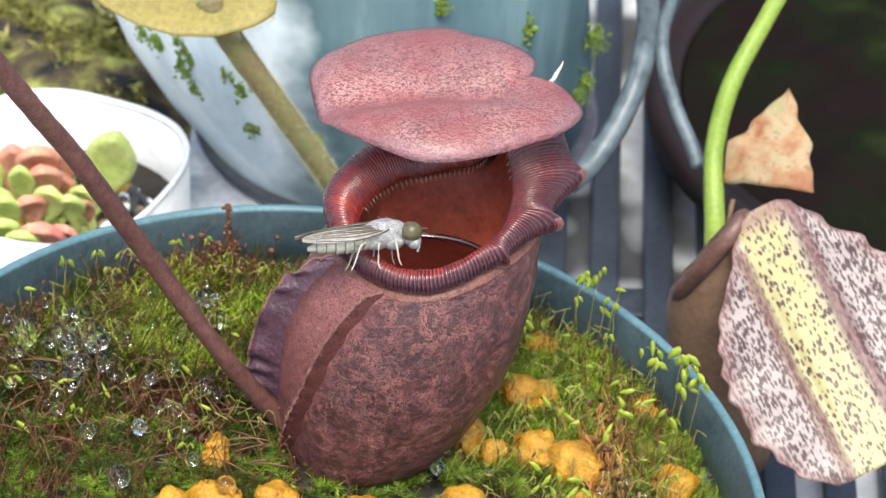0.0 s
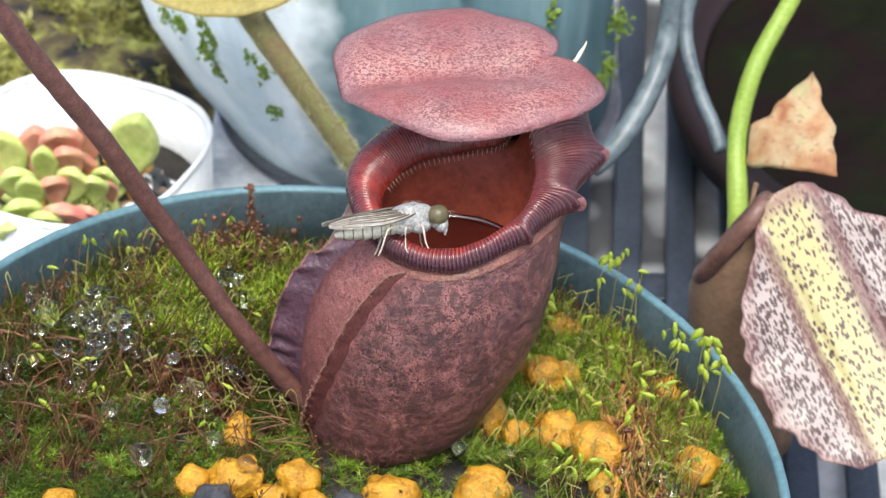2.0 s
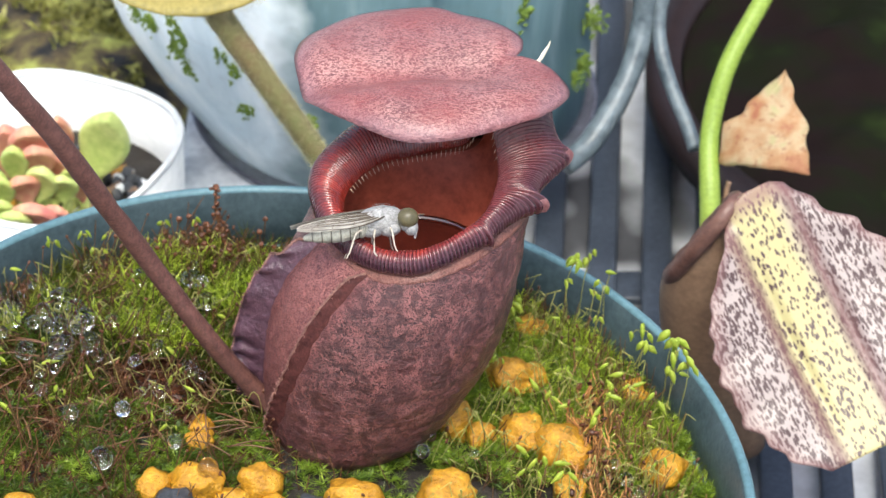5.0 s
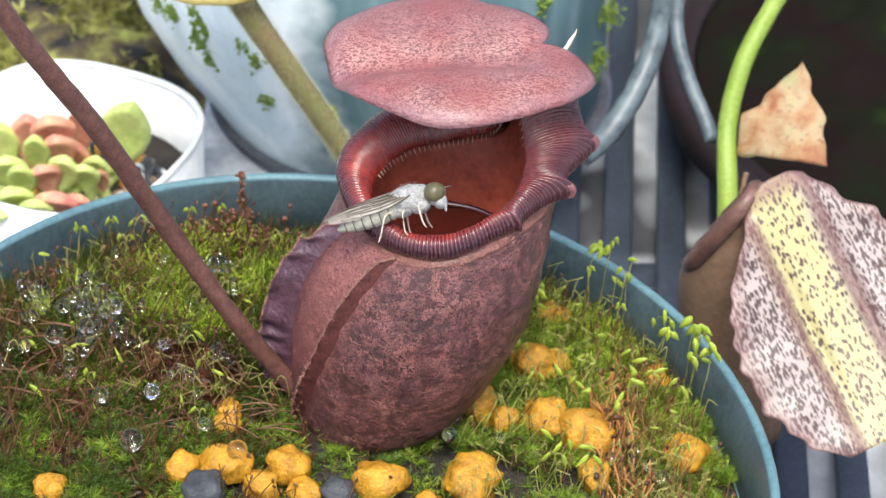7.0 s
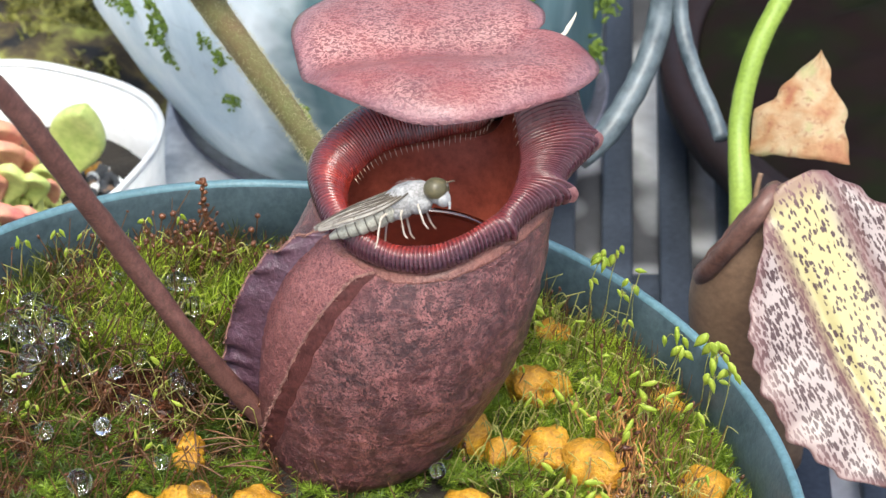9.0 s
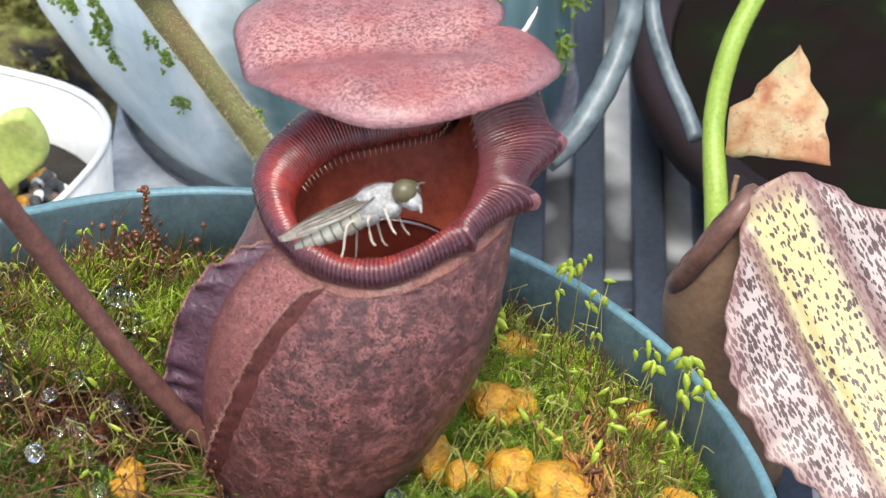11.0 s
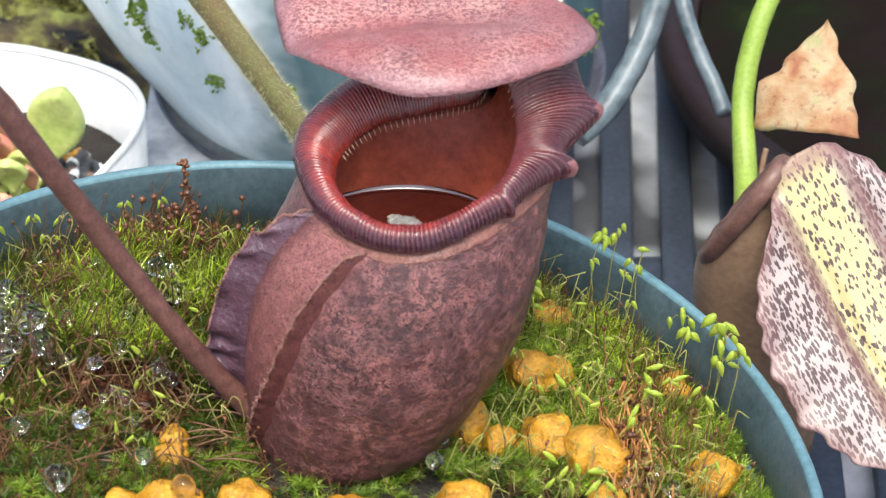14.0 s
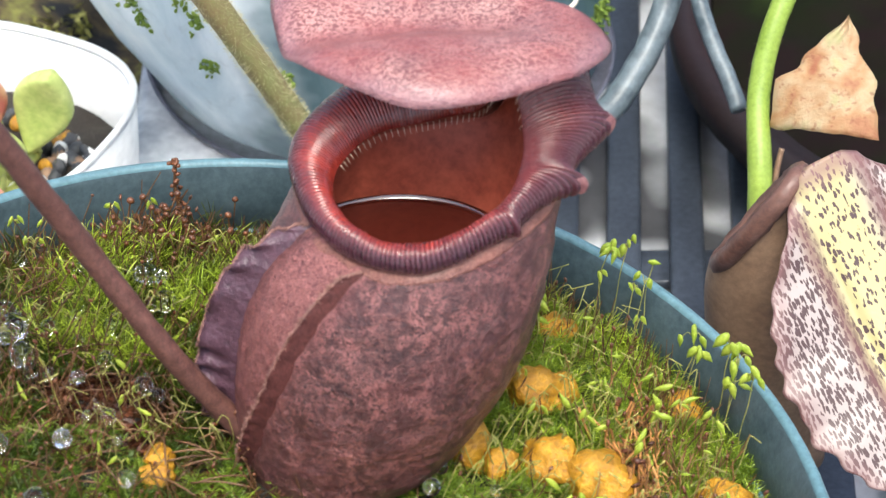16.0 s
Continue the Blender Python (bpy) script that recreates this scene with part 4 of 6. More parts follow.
moss_bed("moss", 700, lambda a, b: b > 12 and a < 2 and not hollow(a, b) and tuft(a, b, 5.0, 15.0) > 0.1, M_MOSS, "upright yellow-green moss shoots in the pot", 3.8, 0.125, 11, 0.38)
moss_bed("moss", 1500, lambda a, b: b < 40 and not hollow(a, b) and tuft(a, b, 4.0, 18.0) > 0.1 and (b > 9 or rng.random() < 0.5), M_MOSSDARK, "deep green star-shaped moss tufts in the pot", 1.8, 0.12, 26, 1.0, True)
moss_bed("moss", 1000, lambda a, b: a < -4 and b < 34 and not hollow(a, b) and tuft(a, b, 5.0, 21.0) > 0.05 and (b < 18 or rng.random() < 0.5), M_MOSSDARK, "deep green star-shaped moss tufts in the pot", 2.0, 0.11, 30, 1.0, True)
moss_bed("moss", 2300, lambda a, b: a > 0 and b < 46 and tuft(a, b, 4.0, 24.0) > -0.05 and (b > 9 or rng.random() < 0.4), M_MOSSSTAR, "fresh light green star-shaped moss tufts in the pot", 2.1, 0.11, 30, 1.0, True)
moss_bed("moss", 1050, lambda a, b: a < 0 and tuft(a, b, 6.0, 9.0) < 0.16 and tuft(a, b, 5.0, 27.0) > -0.15, M_DRYMOSS, "brown withered moss among the green", 2.6, 0.17, 10, 0.8)
moss_bed("moss", 2100, lambda a, b: a < -4 and (tuft(a, b, 5.0, 30.0) > 0.05 or hollow(a, b)), M_WITHERED, "curled maroon-brown dead moss leaves", 1.5, 0.55, 9, 1.1)
moss_bed("moss", 520, lambda a, b: -40 < a < -4 and b < 12 and tuft(a, b, 4.0, 36.0) > 0.0, M_MOSSSTAR, "fresh light green star-shaped moss tufts in the pot", 2.0, 0.11, 28, 1.0, True)
moss_bed("moss", 350, lambda a, b: a >= -4 and b > 6 and dry_patch(a, b) > -0.1, M_DRYMOSS, "brown withered moss among the green", 2.8, 0.15, 10, 0.6)


# thin stalks with capsules: brown ones in crowds, pale green ones singly
def stalk_line(base, tall, lean):
    top = base + POT_N * tall + Vector(lean) * tall
    return spline([base, base.lerp(top, 0.5) + Vector((rng.uniform(-0.5, 0.5), rng.uniform(-0.5, 0.5), 0)), top], 4)


bm, tan, caps = bmesh.new(), bmesh.new(), bmesh.new()
n = 0
while n < 1050:
    a, b = rng.uniform(-56, 56), rng.uniform(-8, 56)
    if math.hypot(a, b) > 56 or not clear_of_stones(a, b):
        continue
    if a > -5 and not (a > 36 or b > 40) and rng.random() < 0.6:
        continue
    if tuft(a, b, 5.0, 33.0) < -0.1 and rng.random() < 0.8:
        continue
    n += 1
    line = stalk_line(pot_at(a, b, moss_h(a, b)), rng.uniform(2.5, 7.0) + (rng.uniform(0, 4) if a < -10 else 0), (rng.uniform(-0.55, 0.55), rng.uniform(-0.3, 0.3), 0))
    tube(bm, line, 0.075, 4, False)
    if rng.random() < 0.35:
        d = (line[-1] - line[-2]).normalized()
        blob(caps, line[-1] + d * 0.4, (0.22, 0.22, 0.45), (rng.uniform(-60, 60), rng.uniform(-60, 60), 0), 0.2, 1, 1, n)
for k in range(180):
    a, b = rng.gauss(45, 5.0), rng.uniform(-2, 34)
    if math.hypot(a, b) > 55:
        continue
    line = stalk_line(pot_at(a, b, moss_h(a, b)), rng.uniform(3.5, 8.0), (rng.uniform(-0.25, 0.25), rng.uniform(-0.2, 0.2), 0))
    tube(tan, line, 0.085, 4, False)
    if k % 5 == 0:
        blob(caps, line[-1], (0.25, 0.25, 0.5), (rng.uniform(-60, 60), rng.uniform(-60, 60), 0), 0.2, 1, 1, k)
tagged(part("moss_stalks", bm, M_STALK), "thin red-brown moss stalks standing in the pot", "moss", kind="stuff")
tagged(part("moss_stalks", tan, M_TAN), "thin tan moss stalks standing by the pot's side", "moss", kind="stuff")
tagged(part("moss_capsules", caps, M_BROWNCAP), "small brown spore capsules on moss stalks", "moss", kind="stuff")

# long bent green and tan threads on the open side of the bed
bm = bmesh.new()
for k in range(620):
    a, b = (rng.uniform(14, 54), rng.uniform(-4, 46)) if k < 420 else (rng.uniform(-54, -6), rng.uniform(6, 50))
    if math.hypot(a, b) > 54:
        continue
    line = stalk_line(pot_at(a, b, moss_h(a, b)), rng.uniform(3, 8), (rng.uniform(-0.5, 0.5), rng.uniform(-0.3, 0.3), 0))
    line = line + spline([line[-1], line[-1] + Vector((rng.uniform(-1, 1), rng.uniform(-0.5, 0.5), 0.5)), line[-1] + Vector((rng.uniform(-1.8, 1.8), 0, -0.6))], 3)[1:]
    tube(bm, line, rng.uniform(0.05, 0.08), 4, False)
tagged(part("moss_threads", bm, M_THREAD), "thin bent green and tan threads in the moss", "moss", kind="stuff")

# a tangle of dry orange-brown shoots with shrivelled leaves, near the side of the pot
bm, curls = bmesh.new(), bmesh.new()
for k in range(230):
    b = rng.uniform(-2, 27)
    a = 41.4 - 0.12 * b + rng.gauss(0, 1.5) + (2.5 if k % 5 == 0 else 0)
    foot = pot_at(a, b, moss_h(a, b))
    top = foot + POT_N * rng.uniform(3.0, 7.5) + Vector((rng.uniform(-3.0, 1.0), rng.uniform(-2, 2), 0))
    line = spline([foot, foot.lerp(top, 0.5) + Vector((rng.uniform(-0.9, 0.9), rng.uniform(-0.6, 0.6), 0.3)), top], 4)
    tube(bm, line, rng.uniform(0.07, 0.16), 5, False)
    if k % 9 == 0:
        blob(curls, top, (rng.uniform(0.3, 0.6), 0.25, rng.uniform(0.4, 0.8)), (rng.uniform(-70, 70), rng.uniform(-70, 70), 0), 0.4, 1.5, 2, k)
tagged(part("dry_shoots", bm, M_ORANGE), "tangle of dry orange-brown moss shoots", "plant litter", kind="stuff")
tagged(part("dry_shoots", curls, M_WITHERED), "shrivelled brown leaves on dry shoots", "plant litter", kind="stuff")

# fallen dry needles and tangled old stalks
bm = bmesh.new()
for k in range(120):
    a, b = rng.uniform(-54, -12), rng.uniform(2, 46)
    if math.hypot(a, b) > 54:
        continue
    p = pot_at(a, b, moss_h(a, b) + rng.uniform(0.8, 2.5))
    th = rng.uniform(-0.5, 1.3)
    q = p + POT_X * math.cos(th) * rng.uniform(3, 8) + POT_N * math.sin(th) * rng.uniform(2, 6) + POT_Y * rng.uniform(-3, 3)
    tube(bm, spline([p, p.lerp(q, 0.5) + Vector((rng.uniform(-0.7, 0.7), 0, rng.uniform(-0.5, 0.9))), q], 3), rng.uniform(0.06, 0.1), 4)
for k in range(130):
    a, b = rng.uniform(-52, -8), rng.uniform(4, 44)
    if math.hypot(a, b) > 55:
        continue
    p = pot_at(a, b, moss_h(a, b) + rng.uniform(1.6, 3.6))
    th = rng.gauss(0.1, 0.8)
    q = p + POT_X * math.cos(th) * rng.uniform(3, 7) + POT_Y * math.sin(th) * 5 + POT_N * rng.uniform(-0.8, 1.0)
    tube(bm, spline([p, p.lerp(q, 0.5) + POT_N * 0.5, q], 3), 0.11, 5)
tagged(part("dry_needles", bm, M_STALK), "fallen brown needles lying on the moss", "plant litter", kind="stuff")


def teardrop(bm, at, size, way, plump):
    """A plump capsule that runs out to a point along way."""
    made = bmesh.ops.create_icosphere(bm, subdivisions=2, radius=1.0)["verts"]
    turn = way.to_track_quat("Z", "X").to_matrix()
    wide = rng.uniform(0.9, 1.15) * plump
    for v in made:
        z = v.co.z
        k = (1 - 0.75 * max(0, z) ** 1.3) * (0.92 + 0.08 * z)
        v.co = turn @ Vector((v.co.x * wide * k * size, v.co.y * wide * 0.7 * k * size + 0.12 * size * z * z, (z + 0.3 * max(0, z) ** 2) * size)) + at


def sprout(a, b, top_h, leaves, size, reach=1.0):
    """A lime-green sprout: thread-thin wavering stalk with a few nodding capsules round its top."""
    foot = Vector((rng.uniform(-0.8, 0.8), rng.uniform(-0.8, 0.8)))
    base = pot_at(a + foot.x, b + foot.y, moss_h(a + foot.x, b + foot.y))
    top = pot_at(a, b, top_h)
    ob = thing("moss_sprout", base.x, base.y, base.z, "lime-green sprout on a thread-thin stalk in the moss", "moss sprout", "green sprouts in the pot")
    bm = bmesh.new()
    sway = Vector((rng.uniform(-0.9, 0.9), rng.uniform(-0.9, 0.9), 0))
    line = spline([base, base.lerp(top, 0.35) + sway * 0.7, base.lerp(top, 0.7) - sway * 0.5, top], 4)
    tube(bm, line, 0.07, 5, False)
    caps = []
    for k in range(leaves):
        th = 6.283 * (k + rng.uniform(-0.3, 0.3)) / leaves
        if leaves == 1:
            t, way = top, Vector((rng.uniform(-1, 1), rng.uniform(-0.4, 0.4), rng.uniform(-0.5, 0.9))).normalized()
        else:
            out = Vector((math.cos(th), math.sin(th) * 0.7, 0))
            t = top + out * size * reach * rng.uniform(0.5, 1.25) + POT_N * rng.uniform(-1.3, 0.7) * size * reach
            way = (out * rng.uniform(0.1, 0.5) + Vector((rng.uniform(-0.3, 0.3), 0, rng.uniform(-1.0, -0.3)))).normalized()
            tube(bm, spline([line[-2], top.lerp(t, 0.5) + POT_N * 0.45 * size, t], 3), 0.06, 4, False)
        cp = bmesh.new()
        caps.append(cp)
        teardrop(cp, t, size * rng.uniform(0.65, 1.0), way, 0.54 if top_h > 1.2 else 0.40)
    part("stalk", bm, M_THREAD, ob)
    for cp in caps:
        part("capsule", cp, M_LIME, ob, "lime-green capsule")


SPROUTS = [(34.0, 43.0, 6, 6, 0.95), (36.2, 44.6, 6, 5, 0.9), (33.6, 43.4, 2, 3, 0.8), (39.2, 41.5, 6, 1, 0.8), (37.5, 41.9, 2, 3, 0.9), (38.6, 41.0, 4, 2, 0.9), (32.3, 36.4, 0.5, 1, 1.0), (26.1, 37.0, 1.5, 8, 1.0), (38.3, 37.5, 0.5, 2, 0.8), (44.4, 34.5, 2, 4, 1.2), (44.9, 31.2, 1.6, 4, 1.1)]
SPROUTS += [(48.6, 30.4, 4.5, 4, 1.3), (49.2, 28.4, 4.5, 4, 1.3), (50.8, 25.4, 4.5, 4, 1.2), (49.3, 27.3, 2, 3, 1.1), (22.2, 25.0, -1, 1, 1.2), (30.2, 23.0, -1, 1, 1.2), (24.8, 28.2, -1, 2, 0.9), (27.2, 21.8, -1, 3, 0.9), (29.3, 9.4, -1, 1, 1.3), (32.7, 20.4, -1, 2, 1.1), (34.6, 19.5, -1, 1, 1.1), (39.0, 18.8, -1, 1, 1.2), (39.5, 15.8, -1, 2, 1.1)]
SPROUTS += [(30.6, 6.0, -1, 2, 1.3), (31.7, 7.2, -1, 2, 1.2), (34.7, 7.8, -1, 1, 1.3), (35.5, 6.0, -1, 2, 1.2), (47.0, 22.0, 0, 2, 1.1), (41.5, 27.5, -1, 1, 1.2), (36.0, 32.0, -1, 1, 1.0), (44.5, 26.0, -1, 1, 1.2), (41.0, 23.0, -1, 3, 1.0), (48.0, 11.0, -1, 2, 1.2), (34.2, 26.4, -0.5, 5, 1.1), (40.6, 23.8, 0, 1, 1.2), (41.2, 21.5, 0, 1, 1.2), (40.4, 28.6, -0.5, 2, 1.0)]
SPROUTS += [(-40, 38, 1.0, 3, 0.9), (-36, 41, 0.5, 3, 0.9), (-32.5, 43, 0.5, 2, 0.9), (-25.5, 46.5, 0.5, 2, 0.9), (-21, 48, 0.5, 2, 0.8), (-44, 32, 0, 1, 1.1), (-33.7, 40, -1, 2, 0.9), (-35.8, 21.3, -1.5, 1, 1.2), (-39.6, 6, -2.5, 1, 1.2), (-34.1, 8.9, -2.5, 1, 1.2), (-27, 22, -2, 1, 1.0), (-20, 12, -2, 1, 0.9), (-30, 14.5, -2, 1, 1.2), (-43, 17, -2, 1, 1.2)]
for a, b, top_h, leaves, size in SPROUTS:
    sprout(a, b, top_h, leaves, size, 0.8 if size < 0.9 else 1.0)
for k in range(7):
    a, b = rng.uniform(22, 50), rng.uniform(2, 40)
    if math.hypot(a, b) < 55 and clear_of_stones(a, b):
        sprout(a, b, rng.uniform(-2.5, 0), rng.choice((1, 1, 2, 3)), rng.uniform(0.7, 1.1))
for k in range(20):
    a, b = rng.uniform(-52, -12), rng.uniform(4, 48)
    if math.hypot(a, b) < 55:
        sprout(a, b, rng.uniform(-2.5, 0.5), rng.choice((1, 1, 2)), rng.uniform(0.8, 1.2))

# brown stalks with round reddish capsules along the back wall
bm, caps = bmesh.new(), bmesh.new()
for k in range(150):
    a, b = (rng.gauss(-18, 4.5), rng.uniform(42, 51)) if k < 80 else (rng.uniform(-46, 6), rng.uniform(38, 50))
    if math.hypot(a, b) > 56:
        continue
    line = stalk_line(pot_at(a, b, moss_h(a, b)), rng.uniform(3.5, 8.5), (rng.uniform(-0.45, 0.45), rng.uniform(-0.2, 0.2), 0))
    tube(bm, line, rng.uniform(0.07, 0.13), 5, False)
    if k % 3 != 1:
        blob(caps, line[-1], (rng.uniform(0.28, 0.5), 0.35, rng.uniform(0.3, 0.5)), (rng.uniform(-60, 60), rng.uniform(-60, 60), 0), 0.25, 1.3, 2, k)
tagged(part("moss_stalks", bm, M_STALK), "brown moss stalks along the pot's back wall", "moss", kind="stuff")
tagged(part("moss_capsules", caps, M_BROWNCAP), "round reddish-brown capsules on moss stalks", "moss", kind="stuff")

# bare thread stalks before the inner wall of the pot
bm = bmesh.new()
for k in range(70):
    th = rng.uniform(0.55, 1.05)
    r = rng.uniform(49, 56)
    a, b = r * math.cos(th), r * math.sin(th)
    base = pot_at(a, b, moss_h(a, b))
    tube(bm, stalk_line(base, rng.uniform(4, 9), (rng.uniform(-0.12, 0.12), rng.uniform(-0.1, 0.1), 0)), 0.06, 4, False)
tagged(part("moss_stalks", bm, M_STALK), "thin brown moss stalks before the pot's inner wall", "moss", kind="stuff")

# a tall brown seed spike by the rim
base = pot_at(-17.5, 50.5, moss_h(-17.5, 50.5))
spike = thing("seed_spike", base.x, base.y, base.z, "thin reddish-brown seed spike standing by the pot rim", "moss sprout")
bm = bmesh.new()
line = spline([base, base + Vector((0.5, 0, 5)), base + Vector((0, 0.2, 9)), base + Vector((0.2, 0.4, 13))], 5)
tube(bm, line, 0.22, 6)
part("stalk", bm, M_STALK, spike)
for k in range(34):
    p = line[rng.randrange(6, len(line))]
    cp = bmesh.new()
    blob(cp, p + Vector((rng.uniform(-1, 1), rng.uniform(-1, 1), rng.uniform(-0.5, 0.5))) * rng.uniform(0.2, 1.0), (0.35, 0.3, 0.45), (rng.uniform(0, 90), 0, 0), 0.3, 1, 1, k)
    part("seed", cp, M_BROWNCAP, spike)

# ---- drops of water ----
DROPS = [(-32.8, 45.7, 12), (-27.2, 38.0, 12), (-36.5, 28.8, 15), (-32.5, 24.5, 16), (-30.7, 20.5, 13), (-34.0, 20.4, 10), (-38.3, 25.9, 10), (-25.0, -0.8, 14), (-24.0, 8.6, 10), (16.2, 9.8, 9), (-11.2, 0.3, 13)]
DROPS += [(-19.4, 37.7, 12), (-16.7, 33.7, 12), (-21.8, 27.4, 12), (-38.6, 31.0, 10), (-41.9, 23.8, 10), (-45.5, 34.8, 12), (-30.7, 7.3, 10), (-16.7, 18.5, 10), (-21.6, 21.8, 9), (-41.9, 35.5, 9), (-39.1, 46.0, 12), (-39.1, 18.2, 12), (-41.6, 39.7, 8), (-28.6, 25.3, 9), (-29.3, 18.3, 8)]
drop_bm = bmesh.new()
blob(drop_bm, (0, 0, 0), (1, 1, 1.05), (0, 0, 0), 0.0, 1, 3)
drop_mesh = to_mesh(drop_bm, "water_drop")
drop_mesh.materials.append(M_DROP)
for a, b, r in DROPS + [(rng.uniform(-48, -14), rng.uniform(4, 44), rng.uniform(4, 9)) for _ in range(60)] + [(rng.gauss(-34, 2.6), rng.gauss(23, 3.0), rng.uniform(5, 12)) for _ in range(14)] + [(rng.gauss(-46, 2.5), rng.gauss(31, 3.0), rng.uniform(5, 11)) for _ in range(12)] + [(rng.uniform(10, 46), rng.uniform(2, 14), rng.uniform(5, 10)) for _ in range(8)]:
    if math.hypot(a, b) > 55:
        continue
    rad = r * 0.078 * 1.4
    c = pot_at(a, b - 2.2, moss_h(a, b) + 4.6 + rad * 0.3) * MM
    ob = new("water_drop", drop_mesh)
    ob.matrix_basis = Matrix.Translation(c) @ Matrix.Scale(rad * MM, 4)
    tagged(ob, "clear round water drop hanging in the moss", "water drop", "drops in the moss")


# ---- behind: pots, leaves and stems ----
def leaf_sheet(bm, centre, along, across, length, width, thick, outline, dome=0.0, cuts=28, ridges=None, wavy=0.0, scallop=None):
    """A leaf-like plate with thickness. outline(v) gives the half width 0..1 on either side at v along the leaf."""
    n = along.cross(across).normalized()
    front, back = [], []
    for i in range(cuts + 1):
        v = i / cuts
        rf, rb = [], []
        for j in range(cuts + 1):
            u = j / cuts * 2 - 1
            lo, hi = outline(v)
            w = (hi if u > 0 else lo) * width / 2 * (1 + (scallop(u, v) if scallop else 0.0) * abs(u) ** 7)
            z = dome * (1 - u * u) * math.sin(math.pi * v) + (ridges(u, v) if ridges else 0) + wavy * abs(u) ** 3 * noise.noise(Vector((u * 1.3, v * 7, 4.0)))
            p = centre + along * (v - 0.5) * length + across * u * w + n * z
            t = thick * (0.25 + 0.75 * math.sqrt(max(0, 1 - u * u)))
            rf.append(bm.verts.new(p))
            rb.append(bm.verts.new(p - n * t))
        front.append(rf)
        back.append(rb)
    f = lambda a, c: (c / cuts, a / cuts)
    grid_faces(bm, front, False, f)
    grid_faces(bm, [r[::-1] for r in back], False, lambda a, c: (1 - c / cuts, a / cuts))
    for rf, rb in ((front[0], back[0]), (front[-1], back[-1])):
        for j in range(cuts):
            bm.faces.new((rf[j], rf[j + 1], rb[j + 1], rb[j]))
    for j in (0, cuts):
        for i in range(cuts):
            bm.faces.new((front[i][j], front[i + 1][j], back[i + 1][j], back[i][j]))


def hairs(line, radius, count, length, material, parent):
    bm = bmesh.new()
    for _ in range(count):
        i = rng.randrange(len(line) - 1)
        p = line[i].lerp(line[i + 1], rng.random())
        t = (line[i + 1] - line[i]).normalized()
        way = t.cross(Vector((rng.uniform(-1, 1), rng.uniform(-1, 1), rng.uniform(-1, 1)))).normalized()
        blade(bm, p + way * radius * 0.9, (way + t * rng.uniform(-0.3, 0.3)).normalized(), length * rng.uniform(0.5, 1), 0.032)
    part("hair", bm, material, parent, "fine pale hairs")


# black slatted bench top
bench = thing("bench", 20, 130, 0, "black slatted plastic bench top", "bench")
for k in range(41):
    x = -151.7 + k * 9.9
    bm = bmesh.new()
    box(bm, x, -140, BENCH_Z - 2.6, x + 5.4, 260, BENCH_Z, 0.6)
    for v in bm.verts:
        v.co.x += 0.07 * (v.co.y - 77)
    part("slat", bm, M_BLACK, bench)
for y in (-130, 60, 240):
    bm = bmesh.new()
    box(bm, -170, y, 40.6, 270, y + 8, BENCH_Z - 2.65, 0.4)
    part("crossbar", bm, M_BLACK, bench)

# limed teal pot behind the pitcher
def back_at(x, y, h):
    return Vector((-9.5 + x * (1 + 0.012 * math.cos(9 * math.atan2(y, x)) * min(1, h / 10)) - 0.30 * min(h, 24) - 0.12 * max(0, h - 24), 97 + y * (1 + 0.012 * math.cos(9 * math.atan2(y, x)) * min(1, h / 10)), 62.5 + h))


pot = thing("plant_pot", -8, 98, BENCH_Z, "large teal plastic pot streaked with pale lime and green algae", "plant pot")
bm = bmesh.new()
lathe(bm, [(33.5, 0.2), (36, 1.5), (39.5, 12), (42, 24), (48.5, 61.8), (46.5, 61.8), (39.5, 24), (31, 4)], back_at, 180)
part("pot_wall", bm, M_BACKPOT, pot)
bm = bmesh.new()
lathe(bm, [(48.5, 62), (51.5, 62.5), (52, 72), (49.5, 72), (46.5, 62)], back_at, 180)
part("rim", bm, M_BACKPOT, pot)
for x, y, z, r in ((12.5, 65.3, 99.9, 2.2), (-1.4, 54.7, 111.0, 1.5), (-15.2, 51.9, 106.1, 1.5), (24.3, 84.6, 75.8, 1.8), (23.1, 81.4, 74.9, 1.2), (26.5, 87.0, 84.0, 1.8), (-43.3, 60.9, 98.8, 2.4), (-42.6, 62.8, 90.2, 1.5), (-32.8, 59.0, 84.5, 1.5), (-34.4, 57.2, 93.9, 1.7), (-36.5, 57.5, 96.5, 1.5), (-49.2, 66.5, 96.4, 1.5), (-52.0, 70.5, 96.0, 1.3), (-44.7, 63.2, 94.5, 1.5), (-22.4, 56.4, 83.0, 1.3)):
    bm = bmesh.new()
    for k in range(90):
        q = Vector((rng.gauss(0, 0.42), rng.gauss(0, 0.10), rng.gauss(0, 0.66))) * r
        blob(bm, Vector((x, y, z)) + q * 1.15, (r * rng.uniform(0.10, 0.30), 0.3, r * rng.uniform(0.10, 0.32)), (0, rng.uniform(0, 90), 0), 0.8, 3.0, 1, k + x)
    part("algae", bm, M_ALGAE, pot, "green algae cushion on the pot wall")
saucer = thing("saucer", -9.5, 97, 60.4, "dark slate plastic saucer under the large pot", "saucer")
bm = bmesh.new()
lathe(bm, [(30, 60.4), (36.6, 60.4), (37.8, 62.3), (37.2, 62.45), (36.4, 61.4), (30, 61.3)], lambda x, y, h: Vector((-9.5 + x, 97 + y, h)), 96)
part("saucer_body", bm, M_SAUCER, saucer)
bm = bmesh.new()
box(bm, -48, 56, BENCH_Z, 11.5, 140, 60.4, 2.0)
